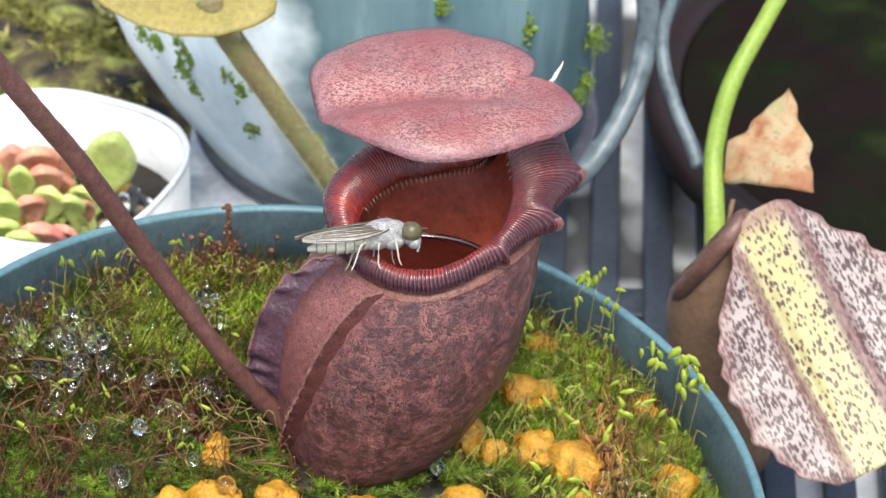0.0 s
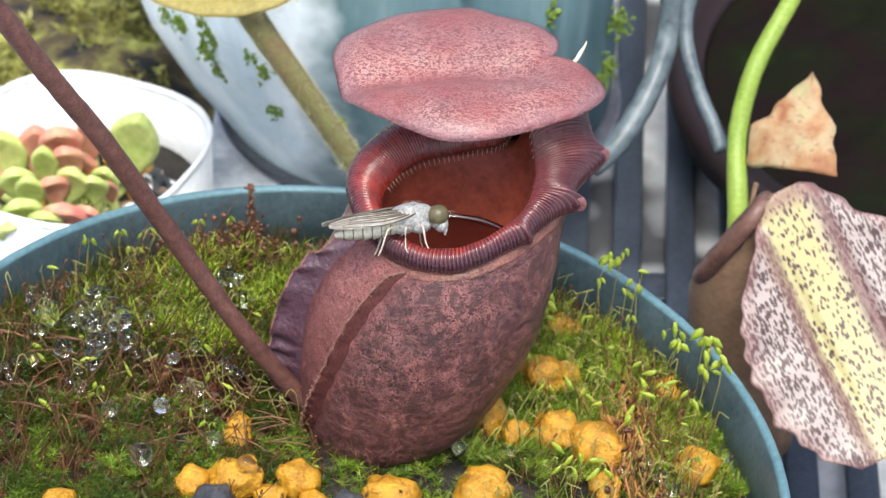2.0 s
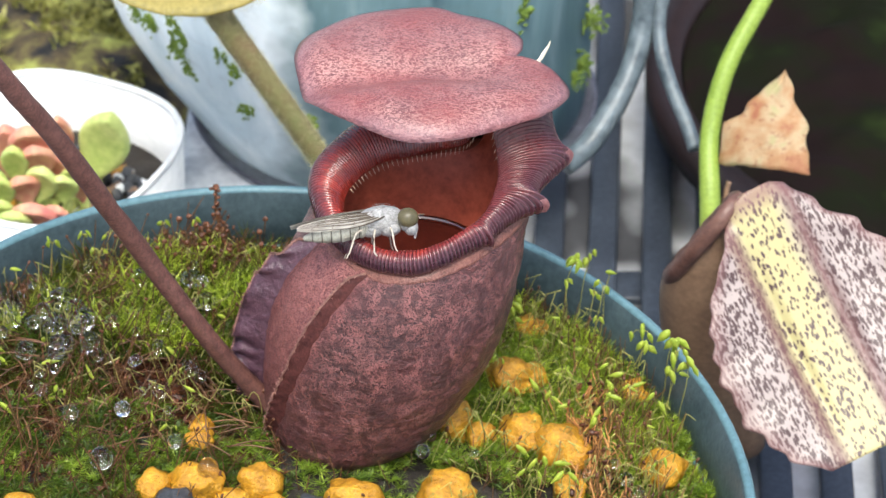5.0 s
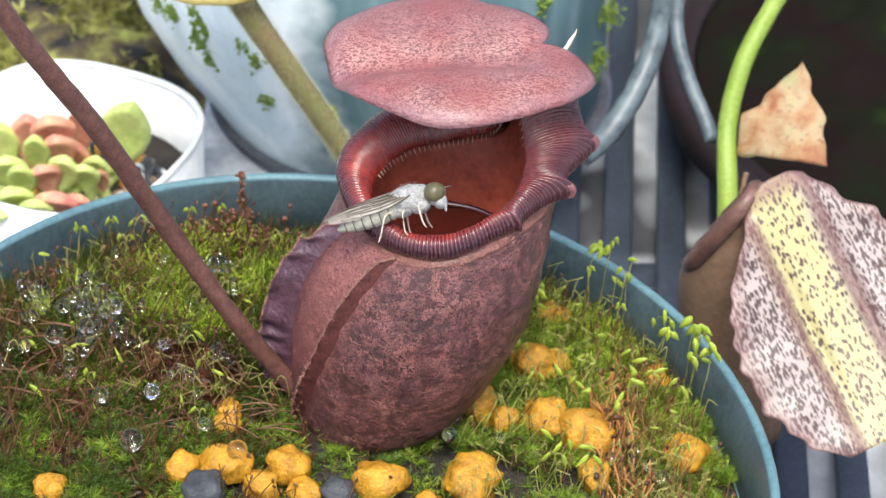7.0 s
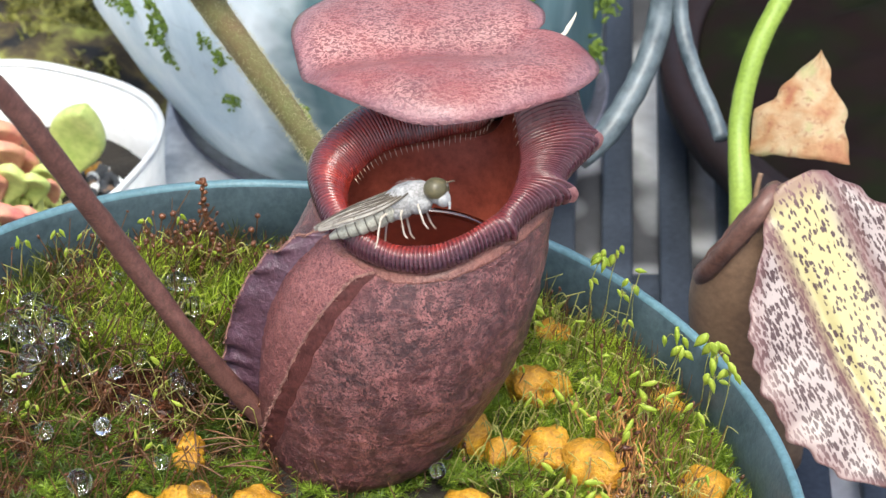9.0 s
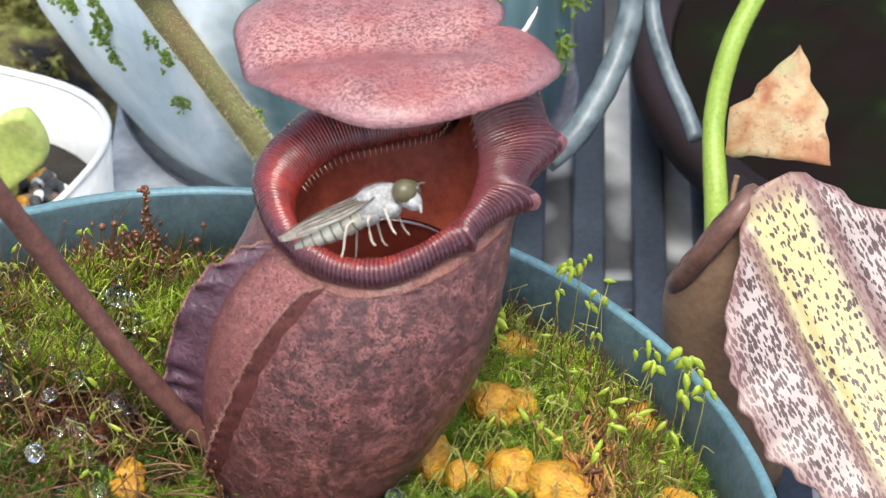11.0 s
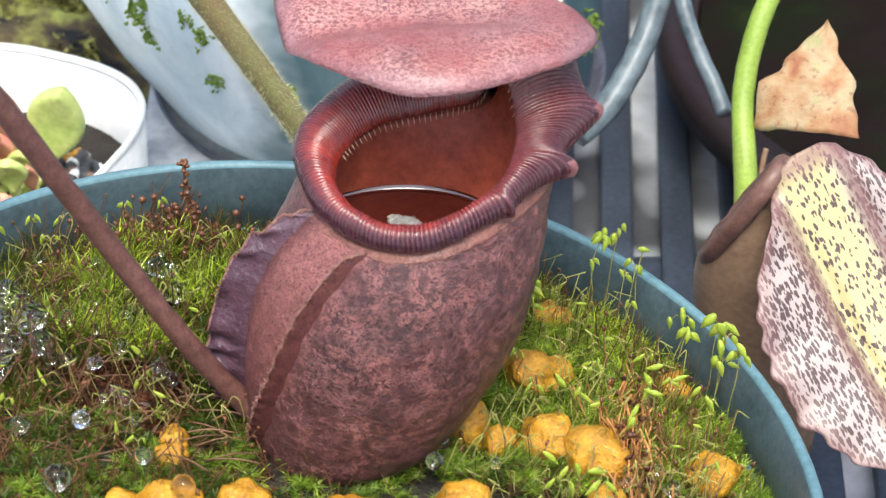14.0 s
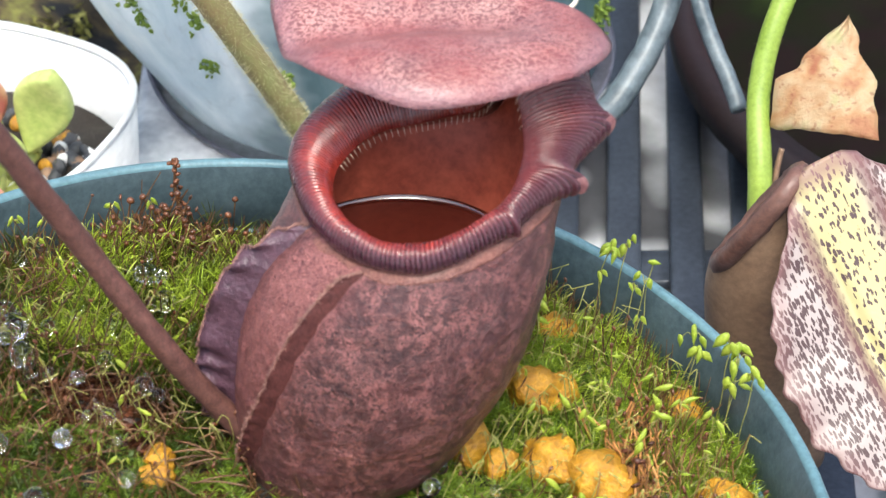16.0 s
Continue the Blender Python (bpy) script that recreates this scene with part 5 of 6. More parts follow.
tray = thing("upturned_tray", -14, 98, BENCH_Z, "upturned dark grey plastic tray under the large pot", "tray")
part("tray_body", bm, M_SLATE, tray)
bm = bmesh.new()
box(bm, -50, 54, BENCH_Z + 0.1, 13.5, 142, BENCH_Z + 5, 1.0)
part("rim", bm, M_SLATE, tray)

# white pot with succulents
wp = thing("plant_pot", -74, 57, BENCH_Z, "square white plastic pot with rounded corners", "plant pot")


def squarish(cx, cy, turn):
    def at(x, y, h):
        r = math.hypot(x, y)
        t = math.atan2(y, x)
        k = (abs(math.cos(t)) ** 2.7 + abs(math.sin(t)) ** 2.7) ** (-1 / 2.7)
        q = Vector((math.cos(t), math.sin(t), 0)) * r * k
        c, s = math.cos(turn), math.sin(turn)
        return Vector((cx + q.x * c - q.y * s, cy + q.x * s + q.y * c, h))
    return at


at = squarish(-68.3, 58.4, radians(-24))
bm = bmesh.new()
lathe(bm, [(20.6, BENCH_Z + 0.1), (21.0, BENCH_Z + 1), (22.1, 75.9), (21.2, 75.9), (20.8, 64), (20.5, 62)], at)
part("pot_wall", bm, M_WHITEPOT, wp)
bm = bmesh.new()
lathe(bm, [(22.1, 75.95), (22.3, 76.4), (22.1, 77.0), (21.5, 77.0), (21.2, 76.5), (21.2, 75.95), (22.1, 75.95)], at)
part("rim", bm, M_WHITEPOT, wp)
bm = bmesh.new()
rows = [[bm.verts.new(at(r * math.cos(2 * math.pi * j / 60), r * math.sin(2 * math.pi * j / 60), 65 + 1.2 * noise.noise(Vector((r * math.cos(2 * math.pi * j / 60) * 0.3, r * math.sin(2 * math.pi * j / 60) * 0.3, 1))))) for j in range(60)] for r in (0.5, 5, 9, 14, 18, 20.75)]
grid_faces(bm, rows)
whole("soil", bm, M_SOIL, "dark gritty soil in the white pot", "soil")
for k in range(56):
    bm = bmesh.new()
    a, r = rng.uniform(0, 6.28), rng.uniform(2, 17)
    px, py = (-68 + r * 0.9 * math.cos(a), 57 + r * 0.9 * math.sin(a)) if k < 20 else (rng.uniform(-59, -51), rng.uniform(52, 66))
    blob(bm, (px, py, 65.8), [rng.uniform(0.8, 1.8) for _ in range(3)], (0, 0, rng.uniform(0, 90)), 0.3, 1.2, 2, k)
    whole("pebble", bm, (M_STONE, M_DARKSTONE, M_BROWNTUBE, M_DARKSTONE, M_WHITEPOT)[k % 5], "small pebble on the soil of the white pot", "stone", "pebbles in the white pot")


def succulent_leaf(ob, p, q, wide, mat):
    bm = bmesh.new()
    p, q = Vector(p), Vector(q)
    al = (q - p)
    ac = al.cross(Vector((0, -0.7, 0.5))).normalized()
    leaf_sheet(bm, (p + q) / 2, al.normalized(), ac, al.length, wide, wide * 0.3, lambda v: (max(0.06, math.sin(math.pi * (v ** 1.25 * 0.96 + 0.035)) ** 0.74),) * 2, wide * 0.16, cuts=16)
    part("leaf", bm, mat, ob)


succ = thing("succulent", -68, 52, 65, "small succulent with thick green and pink leaves", "succulent")
for p, q, w, mat in (
    ((-60.4, 61.0, 68.7), (-55.8, 58.0, 84.0), 6.6, M_SUCC),
    ((-69.4, 58.0, 74.3), (-70.2, 55.0, 83.3), 5.8, M_SUCCPINK),
    ((-65.7, 62.0, 71.6), (-65.4, 59.0, 82.6), 3.3, M_SUCCPINK),
    ((-68.2, 55.0, 73.1), (-69.0, 52.0, 81.3), 4.8, M_SUCCPINK),
    ((-72.5, 54.0, 72.6), (-72.0, 51.0, 82.0), 3.5, M_SUCC),
    ((-70.1, 50.0, 71.9), (-71.2, 47.0, 78.5), 4.6, M_SUCCPINK),
    ((-68.3, 51.0, 71.2), (-66.5, 48.0, 79.8), 4.4, M_SUCC),
    ((-64.0, 51.0, 71.0), (-63.8, 48.0, 78.1), 3.8, M_SUCC),
    ((-61.5, 53.0, 69.2), (-61.6, 50.0, 75.5), 2.1, M_SUCCPINK),
    ((-67.9, 43.0, 70.5), (-67.3, 40.0, 78.2), 5.9, M_SUCCPINK),
    ((-71.1, 42.0, 70.7), (-70.8, 39.0, 77.3), 4.4, M_SUCC),
    ((-76.1, 51.0, 71.2), (-76.9, 48.0, 79.8), 4.8, M_SUCC),
    ((-74.4, 49.0, 70.9), (-74.1, 46.0, 79.5), 3.8, M_SUCC),
    ((-74.5, 45.0, 69.0), (-75.6, 42.0, 77.7), 5.3, M_SUCC),
    ((-75.7, 41.0, 70.2), (-76.6, 38.0, 75.9), 4.8, M_SUCC),
    ((-81.8, 53.0, 69.7), (-81.8, 50.0, 78.9), 4.9, M_SUCCPINK),
    ((-82.2, 47.0, 67.5), (-82.1, 44.0, 77.4), 4.8, M_SUCC),
    ((-64.6, 44.0, 71.0), (-63.3, 41.0, 76.7), 3.8, M_SUCCPINK),
    ((-74.0, 59.0, 70.0), (-74.5, 58.0, 81.5), 5.2, M_SUCCPINK),
    ((-79.0, 58.0, 69.0), (-80.5, 57.0, 81.0), 5.6, M_SUCC),
    ((-67.0, 57.0, 69.0), (-66.5, 54.0, 79.0), 4.6, M_SUCCPINK),
    ((-84.0, 60.0, 69.0), (-86.0, 60.0, 80.0), 5.6, M_SUCCPINK),
    ((-63.5, 56.0, 68.0), (-62.3, 53.5, 76.0), 3.8, M_SUCC),
):
    succulent_leaf(succ, p, q, w * 1.38, mat)
    bm = bmesh.new()
    tube(bm, spline([(p[0] * 0.6 - 27.5, p[1] * 0.6 + 21.5, 64.5), (p[0], p[1], p[2] - 2), p], 4), 0.9, 8)
    part("stem", bm, M_SUCC, succ)

# mossy pots further back, one pale, one dark
def moss_mound(cx, cy, cz, rx, ry, rz, mat, tuft, label, potmat, pot_label):
    pt = thing("plant_pot", cx, cy, BENCH_Z, pot_label, "plant pot")
    bm = bmesh.new()
    lathe(bm, [(rx * 0.8, BENCH_Z - cz + 0.1), (rx * 0.82, BENCH_Z - cz + 1), (rx * 1.05, -4.1), (rx * 0.98, -4.1)], lambda x, y, h: Vector((cx + x, cy + y * ry / rx, cz + h)), 64)
    part("pot_wall", bm, potmat, pt)
    bm = bmesh.new()
    lathe(bm, [(rx * 1.05, -4), (rx * 1.1, -4), (rx * 1.1, 1), (rx * 1.0, 1), (rx * 0.98, -4), (rx * 1.05, -4)], lambda x, y, h: Vector((cx + x, cy + y * ry / rx, cz + h)), 64)
    part("rim", bm, potmat, pt)
    bm = bmesh.new()
    rows = []
    for i in range(1, 61):
        r, row = i / 60 * 0.985, []
        for t in (2 * math.pi * j / 150 for j in range(150)):
            x, y = r * rx * math.cos(t), r * ry * math.sin(t)
            lump = noise.noise(Vector((x / tuft * 0.35, y / tuft * 0.35, cx))) + 0.5 * noise.noise(Vector((x / tuft * 0.9, y / tuft * 0.9, cy)))
            row.append(bm.verts.new((cx + x, cy + y, cz - 1.5 + rz * (1 - r * r) + lump * tuft * 0.55 * (1 - r ** 8))))
        rows.append(row)
    grid_faces(bm, rows)
    bm.faces.new(rows[0][::-1])
    tagged(part("moss", bm, mat), label, "moss", kind="stuff")
    bm = bmesh.new()
    rows = [[bm.verts.new((cx + r * rx * math.cos(t), cy + r * ry * math.sin(t), cz - 6.0 + rz * (1 - r * r) * 0.3)) for t in (2 * math.pi * j / 40 for j in range(40))] for r in (0.02, 0.3, 0.6, 0.85, 0.99)]
    grid_faces(bm, rows)
    whole("soil", bm, M_SOIL, "dark soil under the moss of a pot behind", "soil")


moss_mound(-78, 122, 55, 42, 38, 8, M_FARMOSS, 6.0, "pale yellow-green and brown moss in a pot behind", M_BLACK, "low black plastic pan holding pale moss")
verts, faces = [], []
while len(faces) < 7000:
    x, y = rng.uniform(-115, -42), rng.uniform(92, 158)
    r = math.hypot((x + 78) / 42, (y - 122) / 38)
    if r > 0.95 or noise.noise(Vector((x * 0.07, y * 0.07, 3))) + 0.5 * noise.noise(Vector((x * 0.2, y * 0.2, 8))) < 0.02:
        continue
    th = rng.uniform(0, 6.283)
    add_tri_data(verts, faces, (x, y, 53.5 + 8 * (1 - r * r)), Vector((0.7 * math.cos(th), 0.7 * math.sin(th), rng.uniform(0.4, 1.2))).normalized(), rng.uniform(1.6, 4.0), 0.8, 0.15)
stuff("moss", verts, faces, M_FARTUFT, "bushy yellow-green moss tufts in the pan behind", "moss")
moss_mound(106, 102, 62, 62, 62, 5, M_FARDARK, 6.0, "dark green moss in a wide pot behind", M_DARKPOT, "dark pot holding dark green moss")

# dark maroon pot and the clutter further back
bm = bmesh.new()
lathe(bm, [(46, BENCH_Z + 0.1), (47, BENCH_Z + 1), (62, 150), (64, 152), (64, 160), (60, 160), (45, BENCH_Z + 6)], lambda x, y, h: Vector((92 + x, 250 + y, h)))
dp = thing("plant_pot", 92, 250, BENCH_Z, "large maroon plastic pot, its colour darkened for shade", "plant pot")
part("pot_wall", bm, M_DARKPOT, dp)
bm = bmesh.new()
lathe(bm, [(40, BENCH_Z + 0.1), (41, BENCH_Z + 1), (56, 140), (58, 142), (58, 150), (54, 150), (39, BENCH_Z + 6)], lambda x, y, h: Vector((-95 + x, 280 + y, h)))
dp = thing("plant_pot", -95, 280, BENCH_Z, "large blue-black plastic pot standing in shade", "plant pot")
part("pot_wall", bm, M_BLACK, dp)

# bent grey plastic tubes to one side of the large pot
for name_pts in (((22.5, 48, 80), (27, 52, 82), (31.5, 57, 87), (34.5, 62, 92), (36, 66, 98), (35.5, 68, 106), (32, 70, 116)), ((44, 47, 84), (43, 50, 86), (40.5, 56, 90), (38.8, 62, 94), (38.6, 66, 99), (40.5, 68, 104), (45, 70, 112))):
    bm = bmesh.new()
    tube(bm, spline([(x - 2.4, y, z) for x, y, z in name_pts], 6), (lambda f: 2.0) if name_pts[0][0] < 30 else (lambda f: 1.25), 10, wobble=0.1)
    whole("plastic_tube", bm, M_GREYTUBE, "bent milky grey plastic tube beside the large pot", "tube", "bent grey tubes")

# leaf and hairy stalk rising behind the pitcher
lf = thing("pitcher_leaf", -20, 32, 92, "yellow-green hairy leaf on a thick stalk", "leaf")
bm = bmesh.new()
line = spline([(-16.3, 32, 87), (-19.4, 32.6, 92.4), (-23.0, 33, 98.8), (-27.1, 33, 106.2), (-31.2, 33, 113.5), (-34.6, 33.2, 119.8), (-37.0, 34, 125)], 8)
tube(bm, line, lambda f: 1.75 + 0.35 * f, 14, wobble=0.08)
part("stalk", bm, M_STEM, lf)
hairs(line, 1.85, 7000, 1.0, M_HAIR, lf)
bm = bmesh.new()
leaf_sheet(bm, Vector((-41.2, 36, 126.4)), Vector((-0.96, 0.1, 0.12)).normalized(), Vector((0.1, 0.86, 0.5)).normalized(), 30, 18, 1.0, lambda v: (max(0.08, math.sin(math.pi * (v * 0.94 + 0.03)) ** 0.5),) * 2, 1.5, cuts=20, wavy=1.0)
leaf = part("blade", bm, M_LEAFTOP, lf)
lalong, lacross = Vector((-0.96, 0.1, 0.12)).normalized(), Vector((0.1, 0.86, 0.5)).normalized()
rim = []
for k in range(41):
    th = 2 * math.pi * k / 40
    v = 0.5 - 0.49 * math.cos(th)
    half = max(0.08, math.sin(math.pi * (v * 0.94 + 0.03)) ** 0.5) * 9.0
    rim.append(Vector((-41.2, 36, 126.4)) + lalong * (v - 0.5) * 30 + lacross * (half if math.sin(th) > 0 else -half))
hairs(rim, 0.15, 1400, 1.0, M_HAIR, leaf)

# green stem with a dry leaf, and the spotted trap beside it
st = thing("green_stem", 45, 31, 82, "smooth bright green plant stem", "plant stem")
bm = bmesh.new()
line = spline([(43.2, 24, 60), (42.9, 31.6, 82.1), (43.1, 40.9, 91.1), (45.6, 47, 99.6), (50.6, 53, 107.2), (58, 60, 118)], 8)
tube(bm, line, lambda f: 1.75 - 0.35 * f, 14, wobble=0.05)
part("stalk", bm, M_GREENSTEM, st)
hairs(line, 1.6, 350, 0.5, M_HAIR, st)

dl = thing("dry_leaf", 50, 34, 88, "withered orange and cream dry leaf", "leaf")
bm = bmesh.new()
L0, L1, L2, L3 = Vector((54.6, 43.5, 102.0)), Vector((58.2, 31.1, 90.2)), Vector((42.4, 38.6, 91.4)), Vector((46.0, 35.1, 85.4))
rows, rows2 = [], []
for i in range(21):
    v = i / 20
    a, b = L0.lerp(L2, v), L0.lerp(L1, v)
    a = a + (L2 - L1).normalized() * 0.9 * noise.noise(Vector((v * 6, 1, 2)))
    b = b + (L1 - L2).normalized() * (1.4 * noise.noise(Vector((v * 5, 7, 2))) + 1.2 * math.sin(math.pi * v))
    if v > 0.75:
        a = a.lerp(L3, (v - 0.75) * 2.0)
    row, row2 = [], []
    for j in range(15):
        u = j / 14
        p = a.lerp(b, u) + Vector((0, -1, 0.8)).normalized() * (1.8 * math.sin(math.pi * u) * v + 0.7 * noise.noise(Vector((u * 4, v * 4, 0)))) + Vector((0, 0, 0.8 * noise.noise(Vector((u * 5, 9, v))) * v))
        row.append(bm.verts.new(p))
        row2.append(bm.verts.new(p + Vector((0.05, 0.3, -0.2))))
    rows.append(row)
    rows2.append(row2)
grid_faces(bm, rows, False)
grid_faces(bm, [r[::-1] for r in rows2], False)
for ra, rb in ((rows[0], rows2[0]), (rows[-1], rows2[-1])):
    for j in range(14):
        bm.faces.new((ra[j], ra[j + 1], rb[j + 1], rb[j]))
for j in (0, 14):
    for i in range(20):
        bm.faces.new((rows[i][j], rows[i + 1][j], rows2[i + 1][j], rows2[i][j]))
part("blade", bm, M_DRYLEAF, dl)
bm = bmesh.new()
tube(bm, spline([(46.0, 35.1, 86.0), (45.6, 34.4, 84.4), (45.2, 33.2, 82.0), (45.0, 31.0, 78)], 5), 0.42, 8)
part("stalk", bm, M_BROWNTUBE, dl)

sp = thing("pitcher_plant", 52, 8, 60, "tan pitcher trap with a cream lid spotted dark brown", "pitcher plant")
TRAP_LINE = spline([(46, 13, 50), (43.8, 12, 66), (42.4, 11, 78), (40.9, 9.4, 88), (39.2, 8, 95)], 6)
SLANT, DEPTH = Vector((0.526, 0, 0.85)), Vector((0, 0.75, -0.66))


def trap_ring(f, grow=0.0):
    """The trap's tube is round below and cut off aslant at the mouth."""
    g = f ** 4
    wide = 4.6 + 4.2 * math.sin(math.pi * min(1, 0.12 + 0.78 * f)) ** 0.9 + 2.1 * g + grow
    one, two = Vector((1, 0, 0)).lerp(SLANT, g), Vector((0, 0.8, 0)).lerp(DEPTH * 0.75, g)
    c = TRAP_LINE[round(f * (len(TRAP_LINE) - 1))]
    return [c + one * wide * math.cos(t) + two * wide * math.sin(t) for t in (2 * math.pi * j / 48 for j in range(48))]


bm = bmesh.new()
rows = [[bm.verts.new(p) for p in trap_ring(i / (len(TRAP_LINE) - 1))] for i in range(len(TRAP_LINE))]
grid_faces(bm, rows)
bm.faces.new(rows[0][::-1])
bm.faces.new(rows[-1])
part("trap_body", bm, M_BROWNTUBE, sp)
bm = bmesh.new()
ringline = trap_ring(1.0, 0.3)
tube(bm, ringline + ringline[:1], lambda f: 1.35, 12, wobble=0.25)
part("lip", bm, M_BROWNLIP, sp)
LID_HALF = ((0.0, 2.6), (1.0, 4.8), (3.4, 6.3), (6.4, 8.2), (8.5, 10.0), (10.5, 11.7), (13.0, 13.4), (17.0, 15.4), (22.0, 16.5), (30.0, 16.5), (38.0, 13.0), (42.0, 8.0))


def lid_outline(v):
    """Half width of the lid on either side at v from its base to its tip."""
    down = (1 - v) * 42
    for (d0, w0), (d1, w1) in zip(LID_HALF, LID_HALF[1:]):
        if down <= d1:
            break
    w = (w0 + (w1 - w0) * (down - d0) / (d1 - d0)) / 16.5
    return w * 1.02, w * 0.97


def lid_scallop(u, v):
    """Uneven lobes along the edge."""
    if u < 0:
        return 0.022 * math.sin((1 - v) * 70) + 0.05 * noise.noise(Vector((v * 13, 0, 3)))
    return 0.06 * math.sin((1 - v) * 50 + 2.2) + 0.05 * noise.noise(Vector((v * 15, 5, 3)))


def lid_ridges(u, v):
    across = u * lid_outline(v)[0] * 16.5
    return 0.9 * (math.exp(-((across + 5.0) / 1.2) ** 2) + math.exp(-((across - 4.2) / 1.2) ** 2)) * math.sin(math.pi * min(1, v * 1.02))


bm = bmesh.new()
leaf_sheet(bm, LID_TOP - LID_ALONG * 21, LID_ALONG, LID_ACROSS, 42, 33, 1.0, lid_outline, 1.6, cuts=90, ridges=lid_ridges, wavy=1.8, scallop=lid_scallop)
part("lid", bm, M_SPOTTED, sp, "cream lid spotted dark brown with two ridges")


# ---- the fly ----
def ellipsoid(bm, c, r, turn=(0, 0, 0), sub=3):
    return blob(bm, c, r, turn, 0.0, 1, sub)


def fly_part(name, bm, material, parent, label=""):
    """Parts of the fly are built in its own space, in millimetres, head towards +x."""
    me = to_mesh(scaled(bm), name)
    me.materials.append(material)
    ob = new(name, me)
    ob.parent = parent
    return tagged(ob, label)


fly = tagged(new("horsefly"), "grey horsefly with big olive eyes and folded brown wings", "fly")
bm = bmesh.new()
rows = []
for i in range(57):
    f = i / 56
    x = 0.2 - 8.4 * f
    seg = (f * 7) % 1
    r = 1.75 * max(0.02, math.sin(math.pi * (0.30 + 0.66 * f))) ** 0.8 * (0.89 + 0.13 * seg)
    rows.append([bm.verts.new((x, 1.12 * r * math.cos(t), 0.1 - 0.9 * f + 0.85 * r * math.sin(t))) for t in (2 * math.pi * j / 28 for j in range(28))])
grid_faces(bm, rows)
bm.faces.new(rows[-1])
bm.faces.new(rows[0][::-1])
for fc in bm.faces:
    seg = ((0.2 - fc.calc_center_median().x) / 8.4 * 7) % 1
    fc.material_index = 1 if 0.0 < seg < 0.16 else 0
abdomen = fly_part("abdomen", bm, M_FLYBODY, fly, "pale grey banded abdomen")
abdomen.data.materials.append(M_FLYBAND)
bm = bmesh.new()
ellipsoid(bm, (1.7, 0, 0.74), (3.2, 1.98, 1.85), (0, -4, 0))
ellipsoid(bm, (2.9, 0, -0.35), (1.5, 1.6, 1.2))
ellipsoid(bm, (0.6, 0, -0.30), (1.7, 1.6, 1.15))
ellipsoid(bm, (-0.9, 0, 1.05), (0.9, 1.1, 0.8))
for v in bm.verts:
    v.co *= 1 + 0.03 * noise.noise(v.co * 1.7)
fly_part("thorax", bm, M_FLYTHORAX, fly)
bm = bmesh.new()
for k in range(320):
    th, ph = rng.uniform(0, 6.283), rng.uniform(-1.2, 1.4)
    way = Vector((math.cos(th) * math.cos(ph), math.sin(th) * math.cos(ph), math.sin(ph)))
    at = Vector((2.0 + 2.7 * way.x, 1.95 * way.y, 0.75 + 2.0 * way.z))
    blade(bm, at, (way + Vector((-0.5, 0, 0))).normalized(), rng.uniform(0.12, 0.32), 0.022)
fly_part("bristles", bm, M_FLYFACE, fly, "short pale bristles")
bm = bmesh.new()
ellipsoid(bm, (5.0, 0, 0.35), (0.95, 2.0, 1.4))
ellipsoid(bm, (5.6, 0, -0.5), (0.95, 1.55, 1.1))
ellipsoid(bm, (6.45, 0, 0.75), (0.22, 0.42, 0.3))
head = fly_part("head", bm, M_FLYFACE, fly, "whitish face")
for s in (-1, 1):
    bm = bmesh.new()
    ellipsoid(bm, (5.25, 1.02 * s, 0.68), (1.38, 1.42, 1.32), (6 * s, 0, 12 * s))
    fly_part("eye", bm, M_EYE, head, "large olive-brown eye")
    bm = bmesh.new()
    tube(bm, spline([(6.2, 0.3 * s, 0.75), (6.8, 0.45 * s, 1.0), (7.5, 0.6 * s, 0.95)], 4), lambda f: 0.16 * (1 - 0.7 * f), 6)
    fly_part("antenna", bm, M_LEGDARK, head)
bm = bmesh.new()
tube(bm, spline([(5.9, 0, -0.5), (6.1, 0, -1.3), (6.0, 0, -2.0)], 4), lambda f: 0.28 * (1 - 0.5 * f), 8)
tube(bm, spline([(5.8, 0.35, -0.5), (6.2, 0.5, -1.1), (6.1, 0.5, -1.6)], 4), lambda f: 0.17 * (1 - 0.4 * f), 6)
tube(bm, spline([(5.8, -0.35, -0.5), (6.2, -0.5, -1.1), (6.1, -0.5, -1.6)], 4), lambda f: 0.17 * (1 - 0.4 * f), 6)
fly_part("mouthparts", bm, M_FLYFACE, head)
WINGS = []
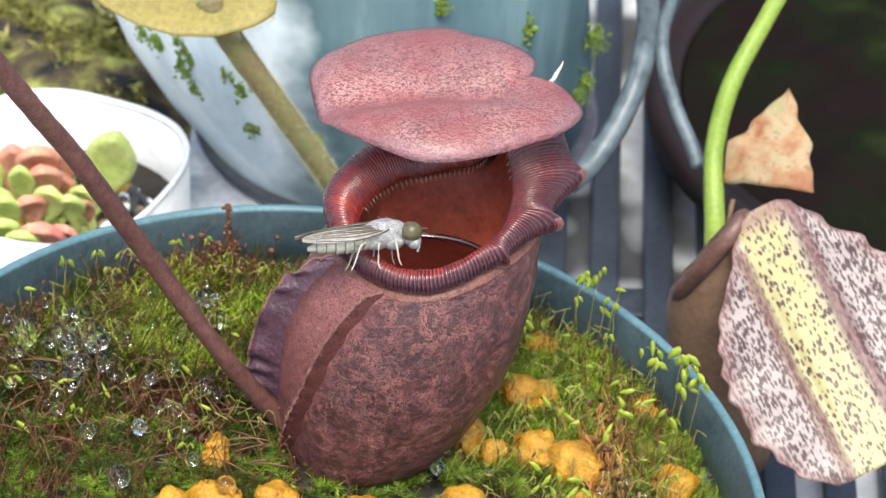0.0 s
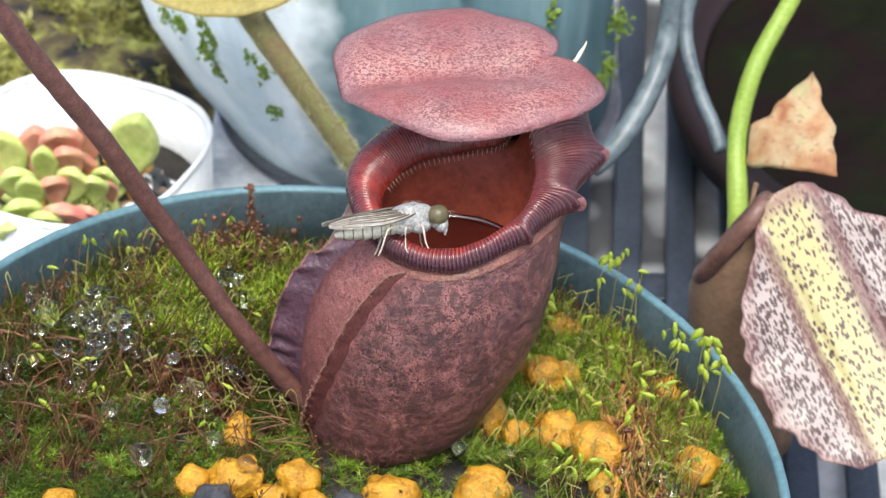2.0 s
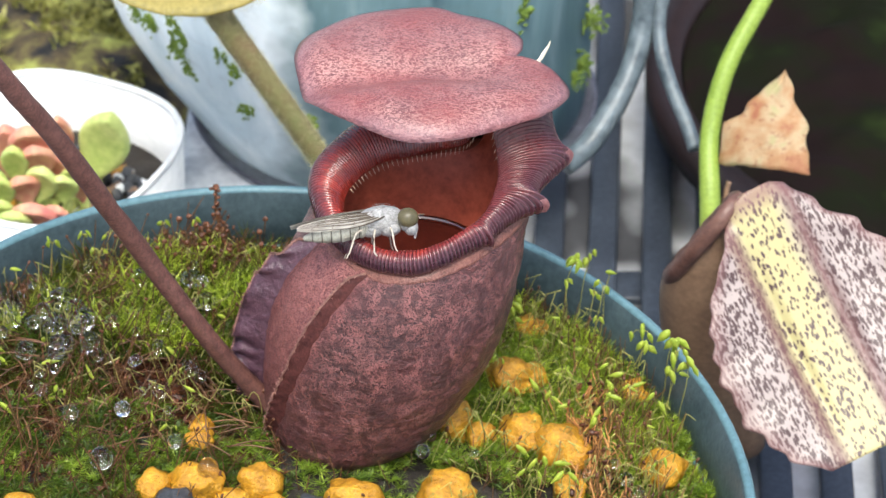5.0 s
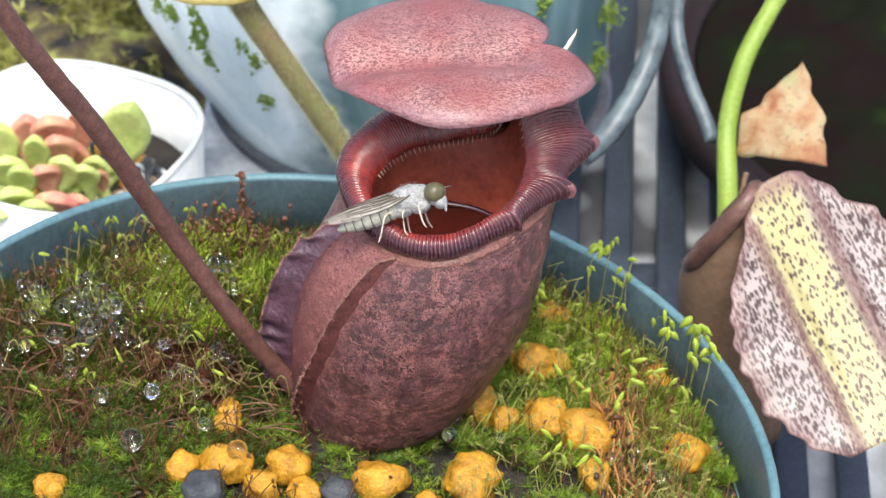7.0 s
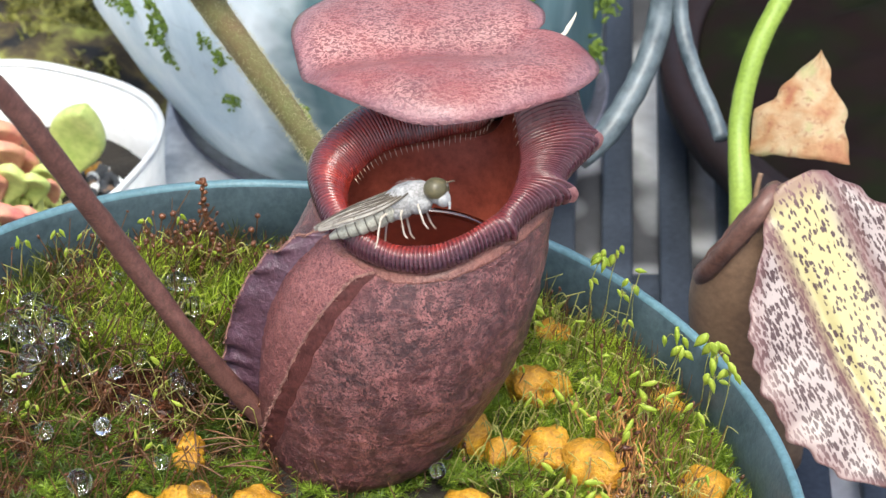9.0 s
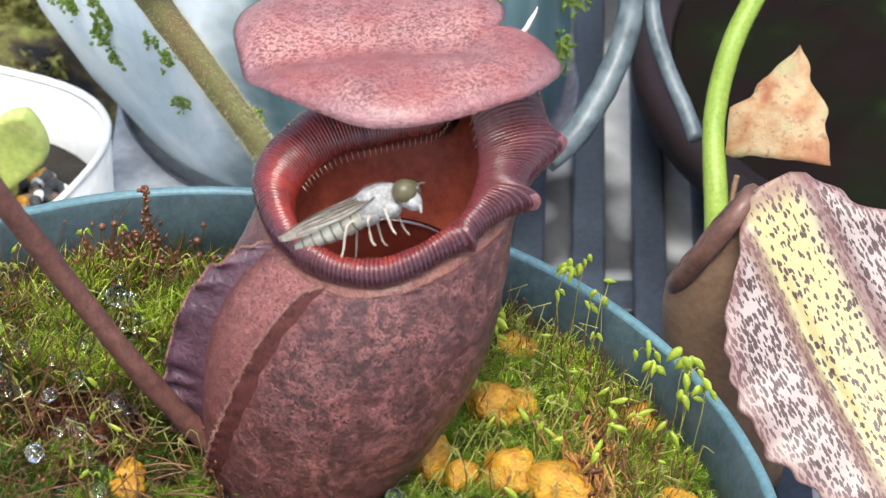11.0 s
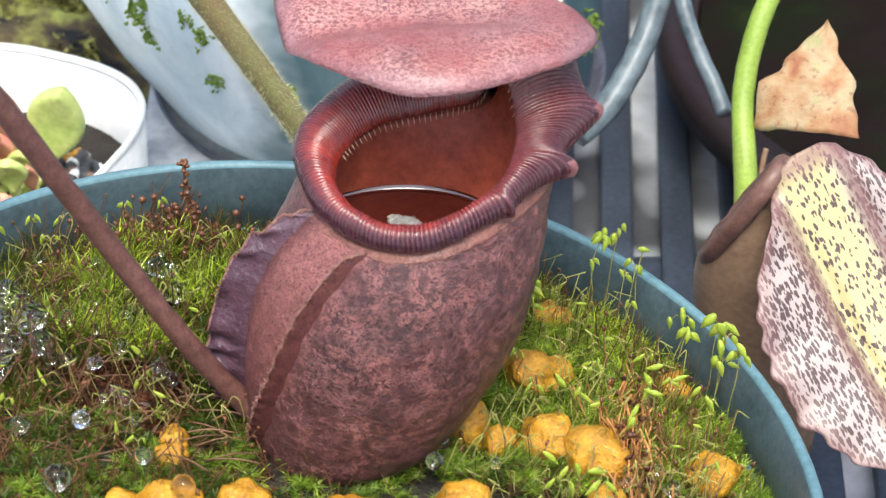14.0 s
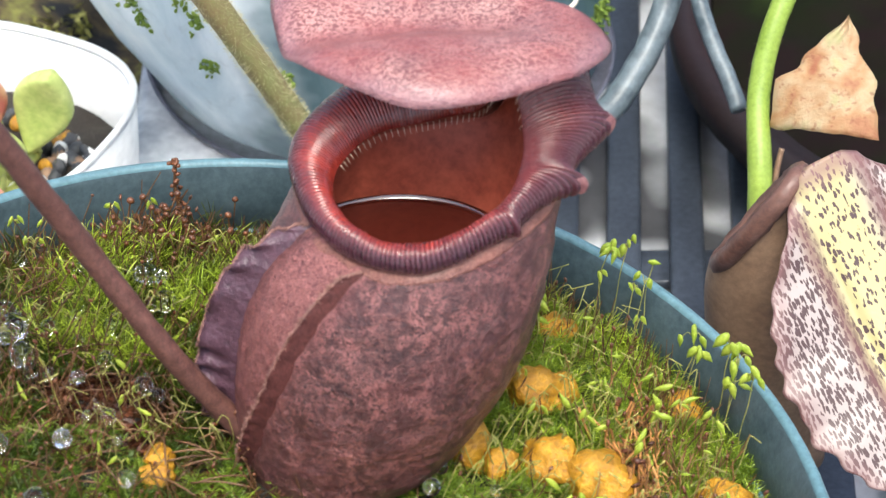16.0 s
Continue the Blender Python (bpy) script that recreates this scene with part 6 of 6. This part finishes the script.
for s in (-1, 1):
    pivot = tagged(new("wing"), "smoky brown veined wing")
    pivot.parent = fly
    bm = bmesh.new()
    n, m = 24, 8
    rows = []

    def wing_pt(f, g):
        half = 2.0 * math.sin(math.pi * min(0.985, f * 0.925 + 0.06)) ** 0.7
        return Vector((-11.2 * f, s * (0.15 + half * (g - 0.35) * 1.25), 0.22 * math.sin(math.pi * f) - 0.4 * g * f + 0.05 * math.sin(g * 22)))

    for i in range(n + 1):
        rows.append([bm.verts.new(wing_pt(i / n, j / m)) for j in range(m + 1)])
    low = [[bm.verts.new(v.co - Vector((0, 0, 0.06))) for v in r] for r in rows]
    grid_faces(bm, rows, False)
    grid_faces(bm, [r[::-1] for r in low], False)
    for i in range(n):
        for j in (0, m):
            bm.faces.new((rows[i][j], rows[i + 1][j], low[i + 1][j], low[i][j]))
    me = to_mesh(scaled(bm), "wing")
    membrane = new("membrane", me)
    me.materials.append(M_FLYWING)
    membrane.parent = pivot
    vb = bmesh.new()
    for g in (0.02, 0.12, 0.25, 0.38, 0.52, 0.7, 0.98):
        tube(vb, [wing_pt(f / 14, g + 0.08 * math.sin(f * 0.4)) + Vector((0, 0, 0.05)) for f in range(15)], lambda f: 0.12 * (1.1 - f), 4)
    for k in range(9):
        f = 0.18 + 0.08 * k
        tube(vb, [wing_pt(f, 0.25 * (k % 3) + 0.1) + Vector((0, 0, 0.05)), wing_pt(f + 0.03, 0.25 * (k % 3) + 0.35) + Vector((0, 0, 0.05))], 0.05, 4)
    fly_part("vein", vb, M_VEIN, pivot)
    WINGS.append(pivot)

for s in (-1, 1):
    for x0, pts in ((2.7, ((0.2, 1.6, -0.5), (0.3, 2.7, -1.0), (0.4, 3.1, -2.7), (0.7, 3.3, -3.5))), (0.9, ((0.0, 1.5, -0.6), (-0.2, 2.2, -1.2), (-0.4, 2.6, -3.2), (-0.1, 2.8, -3.8))), (-0.4, ((-0.4, 1.6, -0.4), (-1.2, 2.4, -0.8), (-2.2, 2.9, -3.0), (-2.7, 3.2, -3.8)))):
        bm = bmesh.new()
        line = [Vector((x0, 0.9 * s, -0.5))] + [Vector((x0 + a, s * b, c)) for a, b, c in pts]
        tube(bm, spline(line, 2), lambda f: 0.20 - 0.12 * f, 7, wobble=0.15)
        fly_part("leg", bm, M_LEG, fly, "pale thin leg")


def motions():
    walk(fly, FLY)
    walk(abdomen, [(t, pose(0, 0, 0, 0, ry, 0)) for t, ry in ABDOMEN])
    walk(WINGS[0], [(t, pose(0.0022, -0.0013, 0.0015, rx, ry, rz)) for t, rx, ry, rz in WING_NEAR])
    walk(WINGS[1], [(t, pose(0.0014, 0.0006, 0.0021, -8, ry, 2 - a)) for t, ry, a in WING_FAR])


ABDOMEN = [(0.0, 0), (11.5, 0), (12.0, -16), (12.5, -36), (13.0, -36), (13.3, 0), (16.0, 0)]
WING_NEAR = [(0.0, 42, -4, 1), (11.5, 42, -4, 1), (12.0, -9, 22, 15), (12.5, 13, 15, 38), (13.0, 30, -6, 2), (13.3, 30, -20, 4), (16.0, 30, -20, 4)]
WING_FAR = [(0.0, -6, 0), (11.5, -6, 0), (12.2, 4, 5), (13.0, -8, 6), (13.3, -22, 4), (16.0, -22, 4)]
FLY = [
    (0.00, pose(-0.01085, -0.03633, 0.13149, -36.4, 2.4, 8.8)),
    (2.50, pose(-0.01000, -0.03634, 0.13047, -36.6, -0.4, 8.4)),
    (4.00, pose(-0.00918, -0.03633, 0.13035, -36.4, 5.9, 8.6)),
    (6.50, pose(-0.00925, -0.03593, 0.13044, -38.2, -15.0, 4.6)),
    (8.00, pose(-0.00811, -0.03544, 0.13085, -38.4, -16.3, 4.3)),
    (9.00, pose(-0.00698, -0.03494, 0.13092, -38.8, -18.5, 4.5)),
    (11.50, pose(-0.00478, -0.03455, 0.13114, -39.7, -25.6, -0.1)),
    (12.00, pose(-0.00427, -0.03533, 0.13075, -10.7, -46.7, -17.8)),
    (12.50, pose(-0.00278, -0.03250, 0.12920, -2.8, -48.6, -63.0)),
    (13.00, pose(-0.00296, -0.03235, 0.12836, -0.6, -50.7, -88.2)),
    (13.10, pose(-0.00320, -0.03235, 0.12815, -0.6, -50.7, -88.2)),
    (13.20, pose(-0.00380, -0.02999, 0.12126, -28.5, -65.9, -60.3)),
    (13.30, pose(-0.00445, -0.02099, 0.11330, 3.8, -6.6, -54.5)),
    (13.50, pose(-0.00540, -0.02161, 0.11420, -0.0, 1.8, -51.3)),
    (13.70, pose(-0.00540, -0.02265, 0.11560, -0.0, 1.8, -51.3)),
    (14.00, pose(-0.00553, -0.02268, 0.11545, -0.0, 1.8, -51.3)),
    (14.50, pose(-0.00523, -0.02226, 0.11530, -0.0, 1.8, -51.3)),
    (15.00, pose(-0.00425, -0.02148, 0.11450, -0.0, 1.8, -51.3)),
    (15.40, pose(-0.00503, -0.02003, 0.10980, -0.0, 1.8, -51.3)),
    (16.00, pose(-0.00393, -0.01328, 0.10500, -0.0, 1.8, -51.3)),
]

motions()
